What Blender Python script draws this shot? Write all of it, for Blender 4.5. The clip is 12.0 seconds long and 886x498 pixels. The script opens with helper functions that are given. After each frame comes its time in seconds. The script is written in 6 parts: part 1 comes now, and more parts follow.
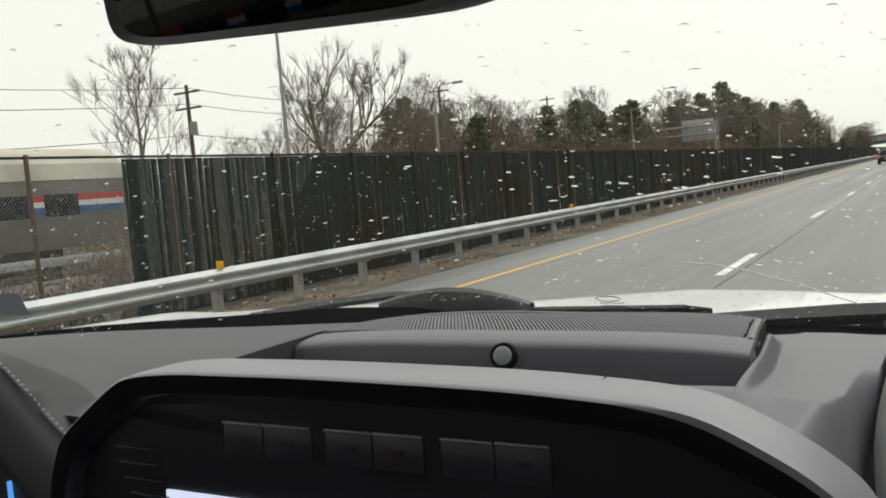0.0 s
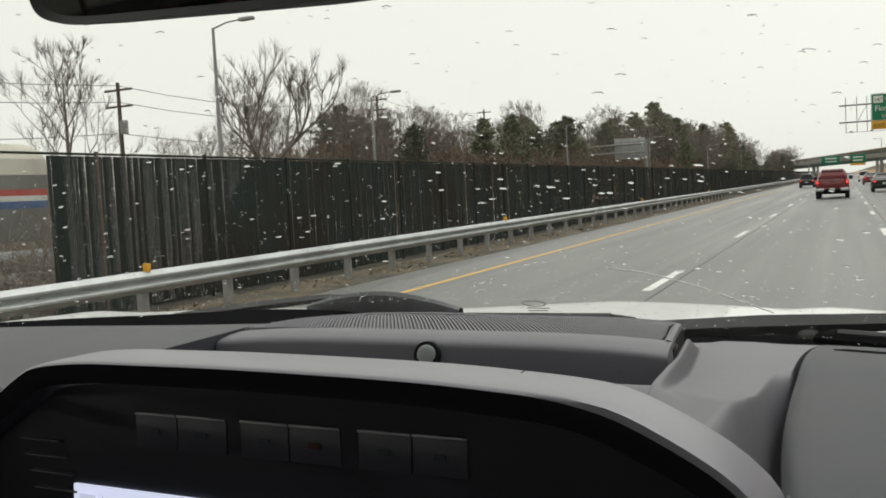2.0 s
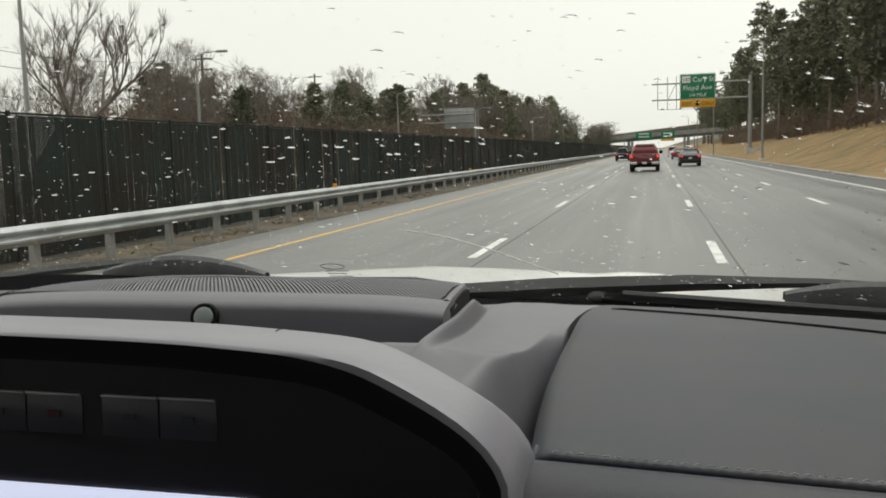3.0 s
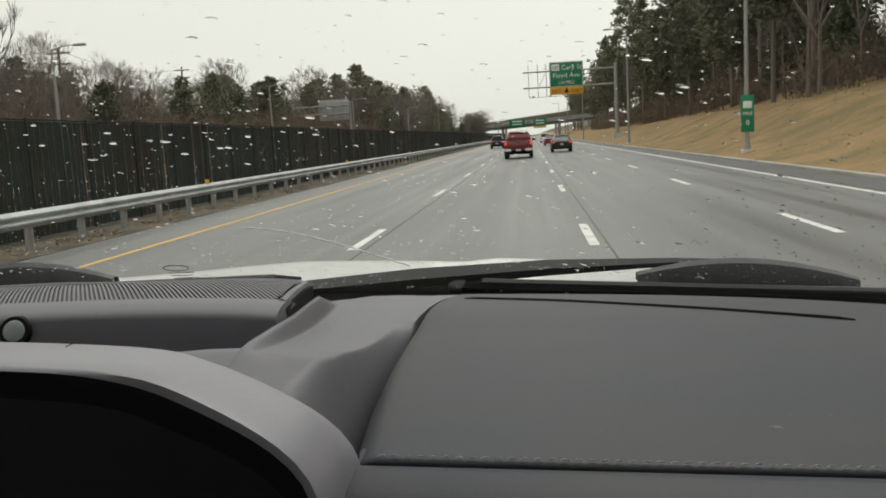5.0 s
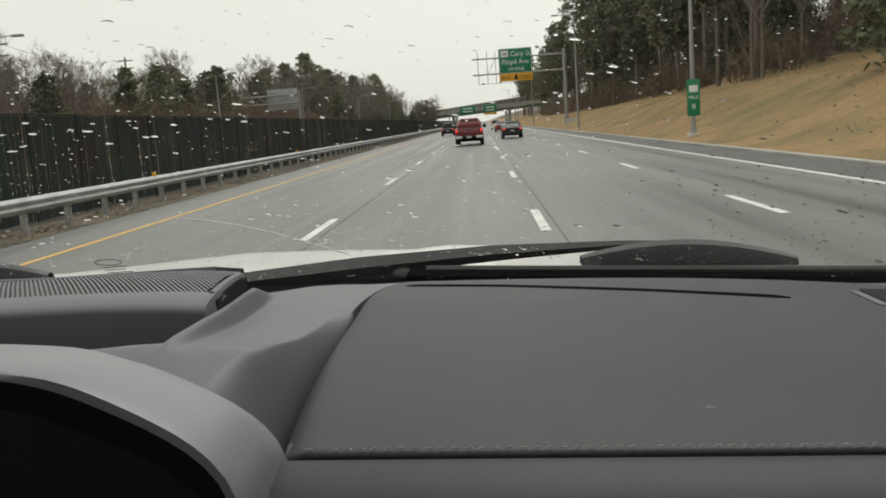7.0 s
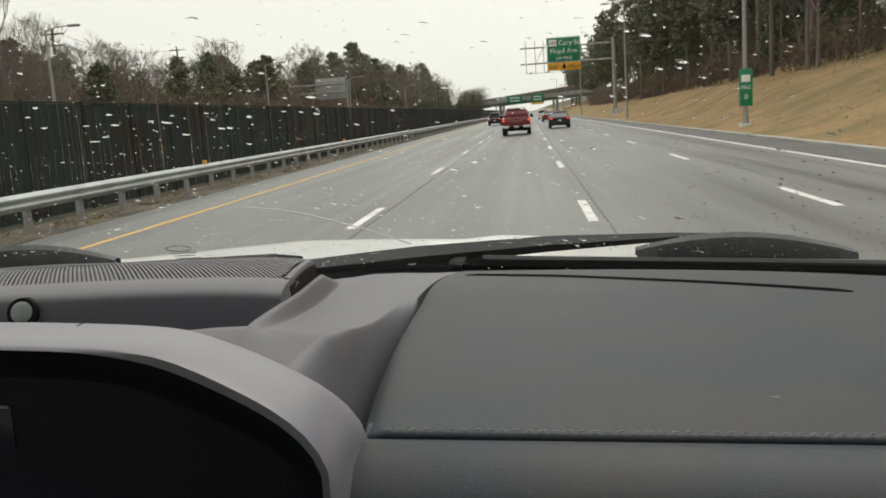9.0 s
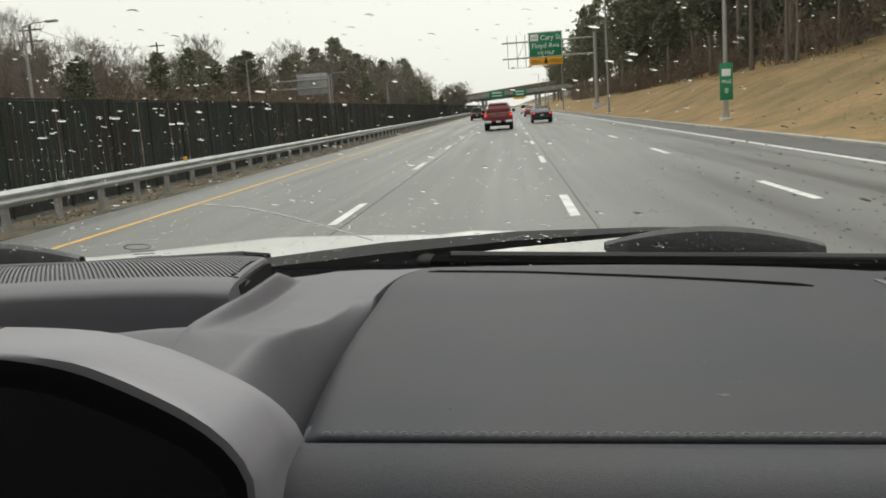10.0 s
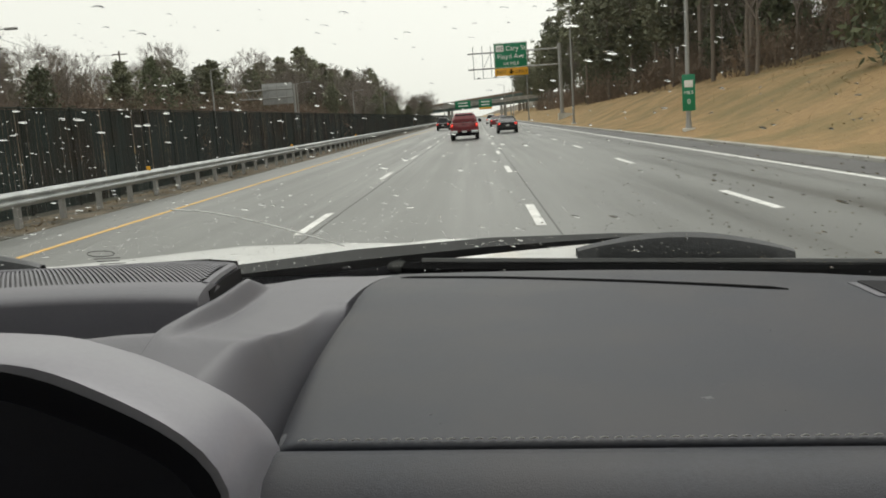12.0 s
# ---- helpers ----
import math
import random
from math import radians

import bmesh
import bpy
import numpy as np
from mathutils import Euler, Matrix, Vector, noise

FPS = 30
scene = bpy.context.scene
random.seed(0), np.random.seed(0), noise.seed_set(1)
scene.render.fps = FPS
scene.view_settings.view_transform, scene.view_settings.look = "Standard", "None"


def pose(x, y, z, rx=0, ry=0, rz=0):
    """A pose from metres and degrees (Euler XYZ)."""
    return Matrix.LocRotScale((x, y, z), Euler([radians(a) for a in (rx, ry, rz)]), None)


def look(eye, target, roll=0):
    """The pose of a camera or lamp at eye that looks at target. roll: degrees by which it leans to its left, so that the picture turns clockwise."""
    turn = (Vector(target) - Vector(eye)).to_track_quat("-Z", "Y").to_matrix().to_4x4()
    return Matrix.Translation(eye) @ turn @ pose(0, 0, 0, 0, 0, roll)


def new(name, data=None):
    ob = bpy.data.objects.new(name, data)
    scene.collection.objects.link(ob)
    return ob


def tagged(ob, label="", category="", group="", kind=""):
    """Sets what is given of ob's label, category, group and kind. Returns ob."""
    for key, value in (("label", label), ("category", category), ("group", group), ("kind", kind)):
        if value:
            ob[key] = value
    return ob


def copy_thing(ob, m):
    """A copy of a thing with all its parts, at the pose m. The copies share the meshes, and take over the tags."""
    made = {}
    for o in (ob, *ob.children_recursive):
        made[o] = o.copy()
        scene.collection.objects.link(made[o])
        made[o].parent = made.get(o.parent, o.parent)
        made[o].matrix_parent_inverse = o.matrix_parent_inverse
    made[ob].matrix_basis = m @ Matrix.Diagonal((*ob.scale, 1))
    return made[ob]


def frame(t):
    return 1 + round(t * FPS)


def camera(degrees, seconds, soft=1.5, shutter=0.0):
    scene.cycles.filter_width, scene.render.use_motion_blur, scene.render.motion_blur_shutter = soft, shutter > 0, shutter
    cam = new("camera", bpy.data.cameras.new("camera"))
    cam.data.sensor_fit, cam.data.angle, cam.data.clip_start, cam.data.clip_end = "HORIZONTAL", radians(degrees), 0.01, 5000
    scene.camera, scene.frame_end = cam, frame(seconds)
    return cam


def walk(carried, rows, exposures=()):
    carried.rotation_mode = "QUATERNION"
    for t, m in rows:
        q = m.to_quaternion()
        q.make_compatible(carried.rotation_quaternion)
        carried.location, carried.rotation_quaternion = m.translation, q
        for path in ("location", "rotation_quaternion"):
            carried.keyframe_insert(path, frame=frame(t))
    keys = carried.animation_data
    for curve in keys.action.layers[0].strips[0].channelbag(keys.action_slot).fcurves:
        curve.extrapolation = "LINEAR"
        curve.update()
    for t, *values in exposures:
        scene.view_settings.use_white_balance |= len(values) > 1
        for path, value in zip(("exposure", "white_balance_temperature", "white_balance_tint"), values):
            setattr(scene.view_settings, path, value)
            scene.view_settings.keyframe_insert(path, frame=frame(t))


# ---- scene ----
cam = camera(54.09, 12.0, soft=1.8)
walk(cam, [
    (0, look((0.2710, 0.0410, 1.6730), (-0.7106, 1.7779, 1.5327), -4.89)),
    (0.5, look((0.2683, 0.0405, 1.6727), (-0.7422, 1.7601, 1.5245), -4.56)),
    (1, look((0.2650, 0.0394, 1.6703), (-0.8105, 1.7235, 1.5841), -3.14)),
    (1.5, look((0.2665, 0.0372, 1.6690), (-0.7412, 1.7609, 1.5543), -3.89)),
    (2, look((0.2747, 0.0431, 1.6642), (-0.5704, 1.8513, 1.5361), -2.97)),
    (2.5, look((0.2839, 0.0547, 1.6580), (-0.4377, 1.9108, 1.4735), -3.26)),
    (3, look((0.3035, 0.0604, 1.6573), (-0.1760, 1.9897, 1.4386), -1.65)),
    (3.5, look((0.3140, 0.0584, 1.6615), (-0.0825, 2.0050, 1.4299), -2.47)),
    (3.7, look((0.3196, 0.0718, 1.6581), (-0.0427, 2.0251, 1.4263), -2.86)),
    (5.3, look((0.3321, 0.0857, 1.6556), (0.1299, 2.0579, 1.3916), -3.16)),
    (5.5, look((0.3360, 0.0835, 1.6628), (0.1310, 2.0518, 1.3730), -3.45)),
    (6, look((0.3387, 0.0957, 1.6557), (0.1950, 2.0676, 1.3538), -3.71)),
    (6.5, look((0.3406, 0.1060, 1.6537), (0.2674, 2.0822, 1.3549), -3.63)),
    (7, look((0.3394, 0.0963, 1.6526), (0.2339, 2.0731, 1.3679), -4.00)),
    (8.8, look((0.3281, 0.0937, 1.6567), (0.1611, 2.0635, 1.3536), -3.87)),
    (9, look((0.3269, 0.0802, 1.6559), (0.1163, 2.0461, 1.3546), -3.81)),
    (9.5, look((0.3227, 0.0849, 1.6525), (0.0835, 2.0452, 1.3367), -3.62)),
    (10, look((0.3451, 0.0925, 1.6540), (0.1719, 2.0600, 1.3394), -4.04)),
    (10.5, look((0.3432, 0.1034, 1.6459), (0.2508, 2.0728, 1.3096), -3.47)),
    (11, look((0.3408, 0.1120, 1.6490), (0.2761, 2.0815, 1.3073), -3.09)),
    (11.5, look((0.3446, 0.1050, 1.6515), (0.2521, 2.0789, 1.3429), -4.21)),
    (12, look((0.3384, 0.1017, 1.6490), (0.2435, 2.0772, 1.3515), -3.88)),
], exposures=((0, 0.28, 6400, 9), (0.5, 0.26, 6400, 9), (1.0, 0.18, 6400, 9), (2.0, 0.16, 6420, 9), (3.0, 0.20, 6440, 9), (3.5, 0.14, 6450, 9), (5.5, 0.05, 6490, 9), (7.0, 0.05, 6490, 9), (9.0, 0.20, 6490, 9), (10.0, 0.22, 6470, 9), (10.5, 0.18, 6470, 9), (11, 0.58, 6450, 9), (11.5, 0.3, 6450, 9), (12, 0.22, 6450, 9)))

# ---- daylight: an even overcast sky ----
world = bpy.data.worlds.new("overcast_sky")
scene.world = world
world.use_nodes = True
wn, wl = world.node_tree.nodes, world.node_tree.links
wn.clear()
sky = wn.new("ShaderNodeTexSky")
sky.sky_type, sky.sun_disc = "NISHITA", False
sky.sun_elevation, sky.sun_rotation = radians(48), radians(25)
sky.air_density, sky.dust_density, sky.ozone_density = 1.0, 6.0, 1.0
grey = wn.new("ShaderNodeHueSaturation")
grey.inputs["Saturation"].default_value = 0.08
cloud = wn.new("ShaderNodeMixRGB")
cloud.inputs[0].default_value = 0.82
cloud.inputs[2].default_value = (9.3, 9.25, 8.35, 1)
back, wout = wn.new("ShaderNodeBackground"), wn.new("ShaderNodeOutputWorld")
back.inputs["Strength"].default_value = 0.1
wl.new(sky.outputs[0], grey.inputs["Color"])
wl.new(grey.outputs[0], cloud.inputs[1])
wl.new(cloud.outputs[0], back.inputs[0])
wl.new(back.outputs[0], wout.inputs[0])

sun = new("sun", bpy.data.lights.new("sun", "SUN"))
sun.data.energy, sun.data.angle, sun.data.color = 1.1, radians(40), (1.0, 0.97, 0.92)
sun.matrix_world = look((20, 60, 80), (0, 20, 0))

# ---- materials ----


def mat(name, color, rough=0.6, metal=0.0, vary=0.15, scale=6.0, bump=0.0, bump_scale=60.0, stain=None, stain_scale=0.6, spec=0.5, coat=0.0, per_piece=0.0):
    """A procedural surface: base colour with grain and stains at two scales, fine relief."""
    m = bpy.data.materials.new(name)
    m.use_nodes = True
    n, l = m.node_tree.nodes, m.node_tree.links
    b = n["Principled BSDF"]
    b.inputs["Roughness"].default_value = rough
    b.inputs["Metallic"].default_value = metal
    b.inputs["Specular IOR Level"].default_value = spec
    b.inputs["Coat Weight"].default_value = coat
    geo = n.new("ShaderNodeNewGeometry")
    fine, big = n.new("ShaderNodeTexNoise"), n.new("ShaderNodeTexNoise")
    fine.inputs["Scale"].default_value, fine.inputs["Detail"].default_value = scale, 6
    big.inputs["Scale"].default_value, big.inputs["Detail"].default_value = stain_scale, 4
    l.new(geo.outputs["Position"], fine.inputs["Vector"])
    l.new(geo.outputs["Position"], big.inputs["Vector"])
    dark = [c * (1 - vary) for c in color]
    light = [min(1, c * (1 + vary)) for c in color]
    mix = n.new("ShaderNodeMixRGB")
    mix.inputs[1].default_value, mix.inputs[2].default_value = (*dark, 1), (*light, 1)
    l.new(fine.outputs[0], mix.inputs[0])
    last = mix.outputs[0]
    if stain:
        ramp = n.new("ShaderNodeValToRGB")
        ramp.color_ramp.elements[0].position, ramp.color_ramp.elements[1].position = 0.42, 0.66
        l.new(big.outputs[0], ramp.inputs[0])
        mix2 = n.new("ShaderNodeMixRGB")
        mix2.inputs[2].default_value = (*stain, 1)
        l.new(ramp.outputs[0], mix2.inputs[0])
        l.new(last, mix2.inputs[1])
        last = mix2.outputs[0]
    if per_piece:
        info = n.new("ShaderNodeObjectInfo")
        isl = n.new("ShaderNodeMath")
        isl.operation = "ADD"
        l.new(info.outputs["Random"], isl.inputs[0])
        l.new(geo.outputs["Random Per Island"], isl.inputs[1])
        rng = n.new("ShaderNodeMapRange")
        rng.inputs["From Max"].default_value = 2
        rng.inputs["To Min"].default_value, rng.inputs["To Max"].default_value = 1 - per_piece, 1 + per_piece
        l.new(isl.outputs[0], rng.inputs["Value"])
        mul = n.new("ShaderNodeMixRGB")
        mul.blend_type, mul.inputs[0].default_value = "MULTIPLY", 1
        l.new(last, mul.inputs[1])
        l.new(rng.outputs[0], mul.inputs[2])
        last = mul.outputs[0]
    l.new(last, b.inputs["Base Color"])
    if bump:
        tex, bp = n.new("ShaderNodeTexNoise"), n.new("ShaderNodeBump")
        tex.inputs["Scale"].default_value, tex.inputs["Detail"].default_value = bump_scale, 4
        l.new(geo.outputs["Position"], tex.inputs["Vector"])
        bp.inputs["Strength"].default_value, bp.inputs["Distance"].default_value = bump, 1.0 / bump_scale
        l.new(tex.outputs[0], bp.inputs["Height"])
        l.new(bp.outputs[0], b.inputs["Normal"])
    return m


def glow(name, color, strength):
    m = bpy.data.materials.new(name)
    m.use_nodes = True
    b = m.node_tree.nodes["Principled BSDF"]
    b.inputs["Base Color"].default_value = (*[c * 0.5 for c in color], 1)
    b.inputs["Emission Color"].default_value, b.inputs["Emission Strength"].default_value = (*color, 1), strength
    return m


# ---- mesh helpers ----
def smooth(me, angle=40):
    """Round faces with sharp edges kept where they turn by more than the angle."""
    bm = bmesh.new()
    bm.from_mesh(me)
    for f in bm.faces:
        f.smooth = True
    for e in bm.edges:
        e.smooth = len(e.link_faces) == 2 and e.calc_face_angle(0) < radians(angle)
    bm.to_mesh(me)
    bm.free()


def mesh(name, bm, material, angle=40):
    me = bpy.data.meshes.new(name)
    bm.to_mesh(me)
    bm.free()
    me.materials.append(material)
    smooth(me, angle)
    return me


def part(name, bm, material, parent=None, label="", angle=40):
    """Links a bmesh as one mesh object, under a thing or a part where one is given."""
    ob = new(name, mesh(name, bm, material, angle))
    if parent is not None:
        ob.parent = parent
    if label:
        tagged(ob, label)
    return ob


def thing(name, x=0.0, y=0.0, z=0.0, rz=0.0, label="", category="", group="", kind=""):
    ob = new(name)
    ob.empty_display_size = 0.1
    ob.matrix_basis = pose(x, y, z, 0, 0, rz)
    return tagged(ob, label, category, group, kind)


def box(bm, x0, x1, y0, y1, z0, z1, bevel=0.0, m=None):
    r = bmesh.ops.create_cube(bm, size=1, matrix=Matrix.Translation(((x0 + x1) / 2, (y0 + y1) / 2, (z0 + z1) / 2)) @ Matrix.Diagonal((x1 - x0, y1 - y0, z1 - z0, 1)))
    if bevel:
        edges = list({e for v in r["verts"] for e in v.link_edges})
        r = bmesh.ops.bevel(bm, geom=edges, offset=bevel, segments=2, affect="EDGES", profile=0.5)
    if m is not None:
        bmesh.ops.transform(bm, matrix=m, verts=r["verts"])
    return bm


def bx(*a, bevel=0.0, m=None):
    return box(bmesh.new(), *a, bevel=bevel, m=m)


def tube(bm, pts, radii, n=8, caps=True):
    """A round bar through points, with a radius at each of them."""
    pts = [Vector(p) for p in pts]
    if not hasattr(radii, "__len__"):
        radii = [radii] * len(pts)
    rings = []
    for i, p in enumerate(pts):
        d = (pts[min(i + 1, len(pts) - 1)] - pts[max(i - 1, 0)]).normalized()
        a = d.cross(Vector((0, 0, 1)) if abs(d.z) < 0.9 else Vector((1, 0, 0))).normalized()
        b = d.cross(a)
        rings.append([bm.verts.new(p + radii[i] * (math.cos(k * math.tau / n) * a + math.sin(k * math.tau / n) * b)) for k in range(n)])
    for r, s in zip(rings, rings[1:]):
        for k in range(n):
            bm.faces.new((r[k], r[(k + 1) % n], s[(k + 1) % n], s[k]))
    if caps and n > 2:
        bm.faces.new(rings[0][::-1])
        bm.faces.new(rings[-1])
    return bm


def grid(bm, rows_):
    """A sheet through rows of points."""
    vs = [[bm.verts.new(p) for p in r] for r in rows_]
    for a, b in zip(vs, vs[1:]):
        for i in range(len(a) - 1):
            bm.faces.new((a[i], a[i + 1], b[i + 1], b[i]))
    return bm


def prism(bm, outline, y0, y1, axis="y"):
    """An outline in two coordinates, drawn out along the third."""
    def at(p, v):
        return {"y": (p[0], v, p[1]), "x": (v, p[0], p[1]), "z": (p[0], p[1], v)}[axis]
    a, b = [bm.verts.new(at(p, y0)) for p in outline], [bm.verts.new(at(p, y1)) for p in outline]
    bm.faces.new(a)
    bm.faces.new(b[::-1])
    for i in range(len(a)):
        j = (i + 1) % len(a)
        bm.faces.new((a[i], b[i], b[j], a[j]))
    bmesh.ops.recalc_face_normals(bm, faces=bm.faces)
    return bm


def solid(rows_, thick, down=(0, 0, -1)):
    """A sheet through rows of points with a thickness, closed at its rim."""
    d = Vector(down) * thick
    bm = bmesh.new()
    top = [[bm.verts.new(p) for p in r] for r in rows_]
    low = [[bm.verts.new(Vector(p) + d) for p in r] for r in rows_]
    for v, flip in ((top, False), (low, True)):
        for a, b in zip(v, v[1:]):
            for i in range(len(a) - 1):
                f = (a[i], a[i + 1], b[i + 1], b[i])
                bm.faces.new(f[::-1] if flip else f)
    rim_t = top[0] + [r[-1] for r in top[1:]] + top[-1][::-1][1:] + [r[0] for r in top[::-1]][1:-1]
    rim_l = low[0] + [r[-1] for r in low[1:]] + low[-1][::-1][1:] + [r[0] for r in low[::-1]][1:-1]
    for i in range(len(rim_t)):
        j = (i + 1) % len(rim_t)
        bm.faces.new((rim_t[i], rim_l[i], rim_l[j], rim_t[j]))
    bmesh.ops.recalc_face_normals(bm, faces=bm.faces)
    return bm


def along(pts, x):
    """Straight lines between (x, value) points."""
    for (a, va), (b, vb) in zip(pts, pts[1:]):
        if x <= b:
            return va + (vb - va) * max(0.0, min(1.0, (x - a) / (b - a)))
    return pts[-1][1]


def ease(a, b, x):
    t = max(0.0, min(1.0, (x - a) / (b - a)))
    return t * t * (3 - 2 * t)


def curve_points(pts, n):
    """n points at even steps along a smooth line through pts."""
    pts = [Vector(p) for p in pts]
    fine = []
    for i in range(len(pts) - 1):
        p0, p1, p2, p3 = pts[max(i - 1, 0)], pts[i], pts[i + 1], pts[min(i + 2, len(pts) - 1)]
        for k in range(12):
            t = k / 12
            fine.append(0.5 * (2 * p1 + (p2 - p0) * t + (2 * p0 - 5 * p1 + 4 * p2 - p3) * t * t + (3 * p1 - p0 - 3 * p2 + p3) * t ** 3))
    fine.append(pts[-1])
    d = [0.0]
    for a, b in zip(fine, fine[1:]):
        d.append(d[-1] + (b - a).length)
    out, j = [], 0
    for k in range(n):
        want = d[-1] * k / (n - 1)
        while j < len(fine) - 2 and d[j + 1] < want:
            j += 1
        f = (want - d[j]) / max(1e-9, d[j + 1] - d[j])
        out.append(fine[j].lerp(fine[j + 1], min(1, f)))
    return out


def words(name, text, size, m, material, parent=None, align="LEFT"):
    """Raised letters in the built-in font, as a mesh, lying in the plane of m."""
    cu = bpy.data.curves.new(name, "FONT")
    cu.body, cu.size, cu.extrude, cu.align_x, cu.resolution_u = text, size, size * 0.01, align, 3
    tmp = bpy.data.objects.new(name, cu)
    scene.collection.objects.link(tmp)
    bpy.context.view_layer.update()
    me = bpy.data.meshes.new_from_object(tmp.evaluated_get(bpy.context.evaluated_depsgraph_get()))
    bpy.data.objects.remove(tmp)
    me.materials.clear()
    me.materials.append(material)
    ob = new(name, me)
    if parent is not None:
        ob.parent = parent
    ob.matrix_basis = m
    return ob

# ---- outdoor materials ----


def road_surface(name, base, wet):
    """Worn asphalt: long streaks along the lanes, patches, fine stones and a damp sheen."""
    m = bpy.data.materials.new(name)
    m.use_nodes = True
    n, l = m.node_tree.nodes, m.node_tree.links
    b = n["Principled BSDF"]
    geo = n.new("ShaderNodeNewGeometry")

    def noise_at(scale, detail, stretch):
        mp, t = n.new("ShaderNodeMapping"), n.new("ShaderNodeTexNoise")
        mp.inputs["Scale"].default_value = stretch
        t.inputs["Scale"].default_value, t.inputs["Detail"].default_value = scale, detail
        l.new(geo.outputs["Position"], mp.inputs["Vector"])
        l.new(mp.outputs[0], t.inputs["Vector"])
        return t.outputs[0]

    def mixed(kind, fac, a, c):
        x = n.new("ShaderNodeMixRGB")
        x.blend_type = kind
        for sock, v in zip(x.inputs, (fac, a, c)):
            if hasattr(v, "is_linked"):
                l.new(v, sock)
            elif isinstance(v, tuple):
                sock.default_value = (*v, 1)
            else:
                sock.default_value = v
        return x.outputs[0]

    def sharpen(v, lo, hi):
        r = n.new("ShaderNodeValToRGB")
        r.color_ramp.elements[0].position, r.color_ramp.elements[1].position = lo, hi
        l.new(v, r.inputs[0])
        return r.outputs[0]

    streak = sharpen(noise_at(1.1, 5, (1.0, 0.018, 1.0)), 0.32, 0.7)
    patch = sharpen(noise_at(0.35, 5, (1.0, 0.25, 1.0)), 0.36, 0.68)
    stones = noise_at(38, 6, (1, 1, 1))
    col = mixed("MIX", streak, tuple(c * 0.68 for c in base), tuple(c * 1.18 for c in base))
    col = mixed("MULTIPLY", 0.85, col, mixed("MIX", patch, (0.74, 0.74, 0.74), (1.0, 1.0, 1.0)))
    col = mixed("MULTIPLY", 0.6, col, mixed("MIX", stones, (0.55, 0.55, 0.55), (1.45, 1.45, 1.45)))
    l.new(col, b.inputs["Base Color"])
    rr = n.new("ShaderNodeMapRange")
    rr.inputs["To Min"].default_value, rr.inputs["To Max"].default_value = wet, wet + 0.28
    l.new(streak, rr.inputs["Value"])
    l.new(rr.outputs[0], b.inputs["Roughness"])
    b.inputs["Specular IOR Level"].default_value = 0.45
    bp = n.new("ShaderNodeBump")
    bp.inputs["Strength"].default_value, bp.inputs["Distance"].default_value = 0.35, 0.006
    l.new(stones, bp.inputs["Height"])
    l.new(bp.outputs[0], b.inputs["Normal"])
    return m


ASPHALT = road_surface("wet_asphalt", (0.165, 0.169, 0.161), 0.30)
SHOULDER = mat("shoulder_asphalt", (0.075, 0.074, 0.072), 0.55, vary=0.3, scale=12, bump=0.3, bump_scale=70, stain=(0.055, 0.055, 0.054), stain_scale=0.4)
WHITE_PAINT = mat("road_paint_white", (0.72, 0.72, 0.70), 0.6, vary=0.18, scale=14, stain=(0.5, 0.5, 0.49), stain_scale=3)
YELLOW_PAINT = mat("road_paint_yellow", (0.64, 0.38, 0.085), 0.6, vary=0.2, scale=14, stain=(0.5, 0.33, 0.10), stain_scale=2.5)
TAR = mat("tar_joint", (0.06, 0.06, 0.058), 0.55, vary=0.5, scale=1.5)
LITTER = mat("leaf_litter", (0.135, 0.110, 0.074), 0.95, vary=0.5, scale=7, bump=0.8, bump_scale=18, stain=(0.06, 0.057, 0.045), stain_scale=0.8)
SOIL = mat("rough_ground", (0.055, 0.048, 0.036), 0.95, vary=0.5, scale=3, bump=0.6, bump_scale=8, stain=(0.035, 0.04, 0.022), stain_scale=0.25)
DRY_GRASS = mat("dormant_grass", (0.325, 0.213, 0.098), 0.95, vary=0.45, scale=3.5, bump=0.9, bump_scale=14, stain=(0.20, 0.152, 0.064), stain_scale=0.33)
GALV = mat("galvanised_steel", (0.42, 0.44, 0.44), 0.5, metal=0.45, vary=0.18, scale=5, bump=0.05, stain=(0.31, 0.325, 0.325), stain_scale=1.4)
POST_STEEL = mat("weathered_post", (0.31, 0.31, 0.30), 0.6, metal=0.3, vary=0.3, scale=9)
FENCE = mat("fence_slat", (0.030, 0.039, 0.035), 0.9, spec=0.12, vary=0.35, scale=6, per_piece=0.06, stain=(0.032, 0.029, 0.023), stain_scale=0.5)
CONCRETE = mat("concrete", (0.42, 0.41, 0.38), 0.85, vary=0.15, scale=6, bump=0.3, stain=(0.30, 0.29, 0.27), stain_scale=0.7)
FOOTING = mat("pale_concrete", (0.62, 0.61, 0.57), 0.85, vary=0.12, scale=6, bump=0.2, stain=(0.5, 0.49, 0.45), stain_scale=1.2)
POLE = mat("pole_grey", (0.33, 0.33, 0.32), 0.55, metal=0.4, vary=0.15, scale=6)
TIMBER = mat("utility_timber", (0.12, 0.095, 0.075), 0.85, vary=0.3, scale=6)
WIRE = mat("cable_black", (0.05, 0.05, 0.05), 0.6)
BARK = mat("bark", (0.18, 0.152, 0.128), 0.95, vary=0.35, scale=6, bump=0.5, bump_scale=20, per_piece=0.2)
TWIG = mat("twigs", (0.19, 0.165, 0.145), 0.95, vary=0.3, per_piece=0.25)
PINE = mat("pine_needles", (0.175, 0.182, 0.118), 0.7, vary=0.4, scale=1.5, per_piece=0.45)
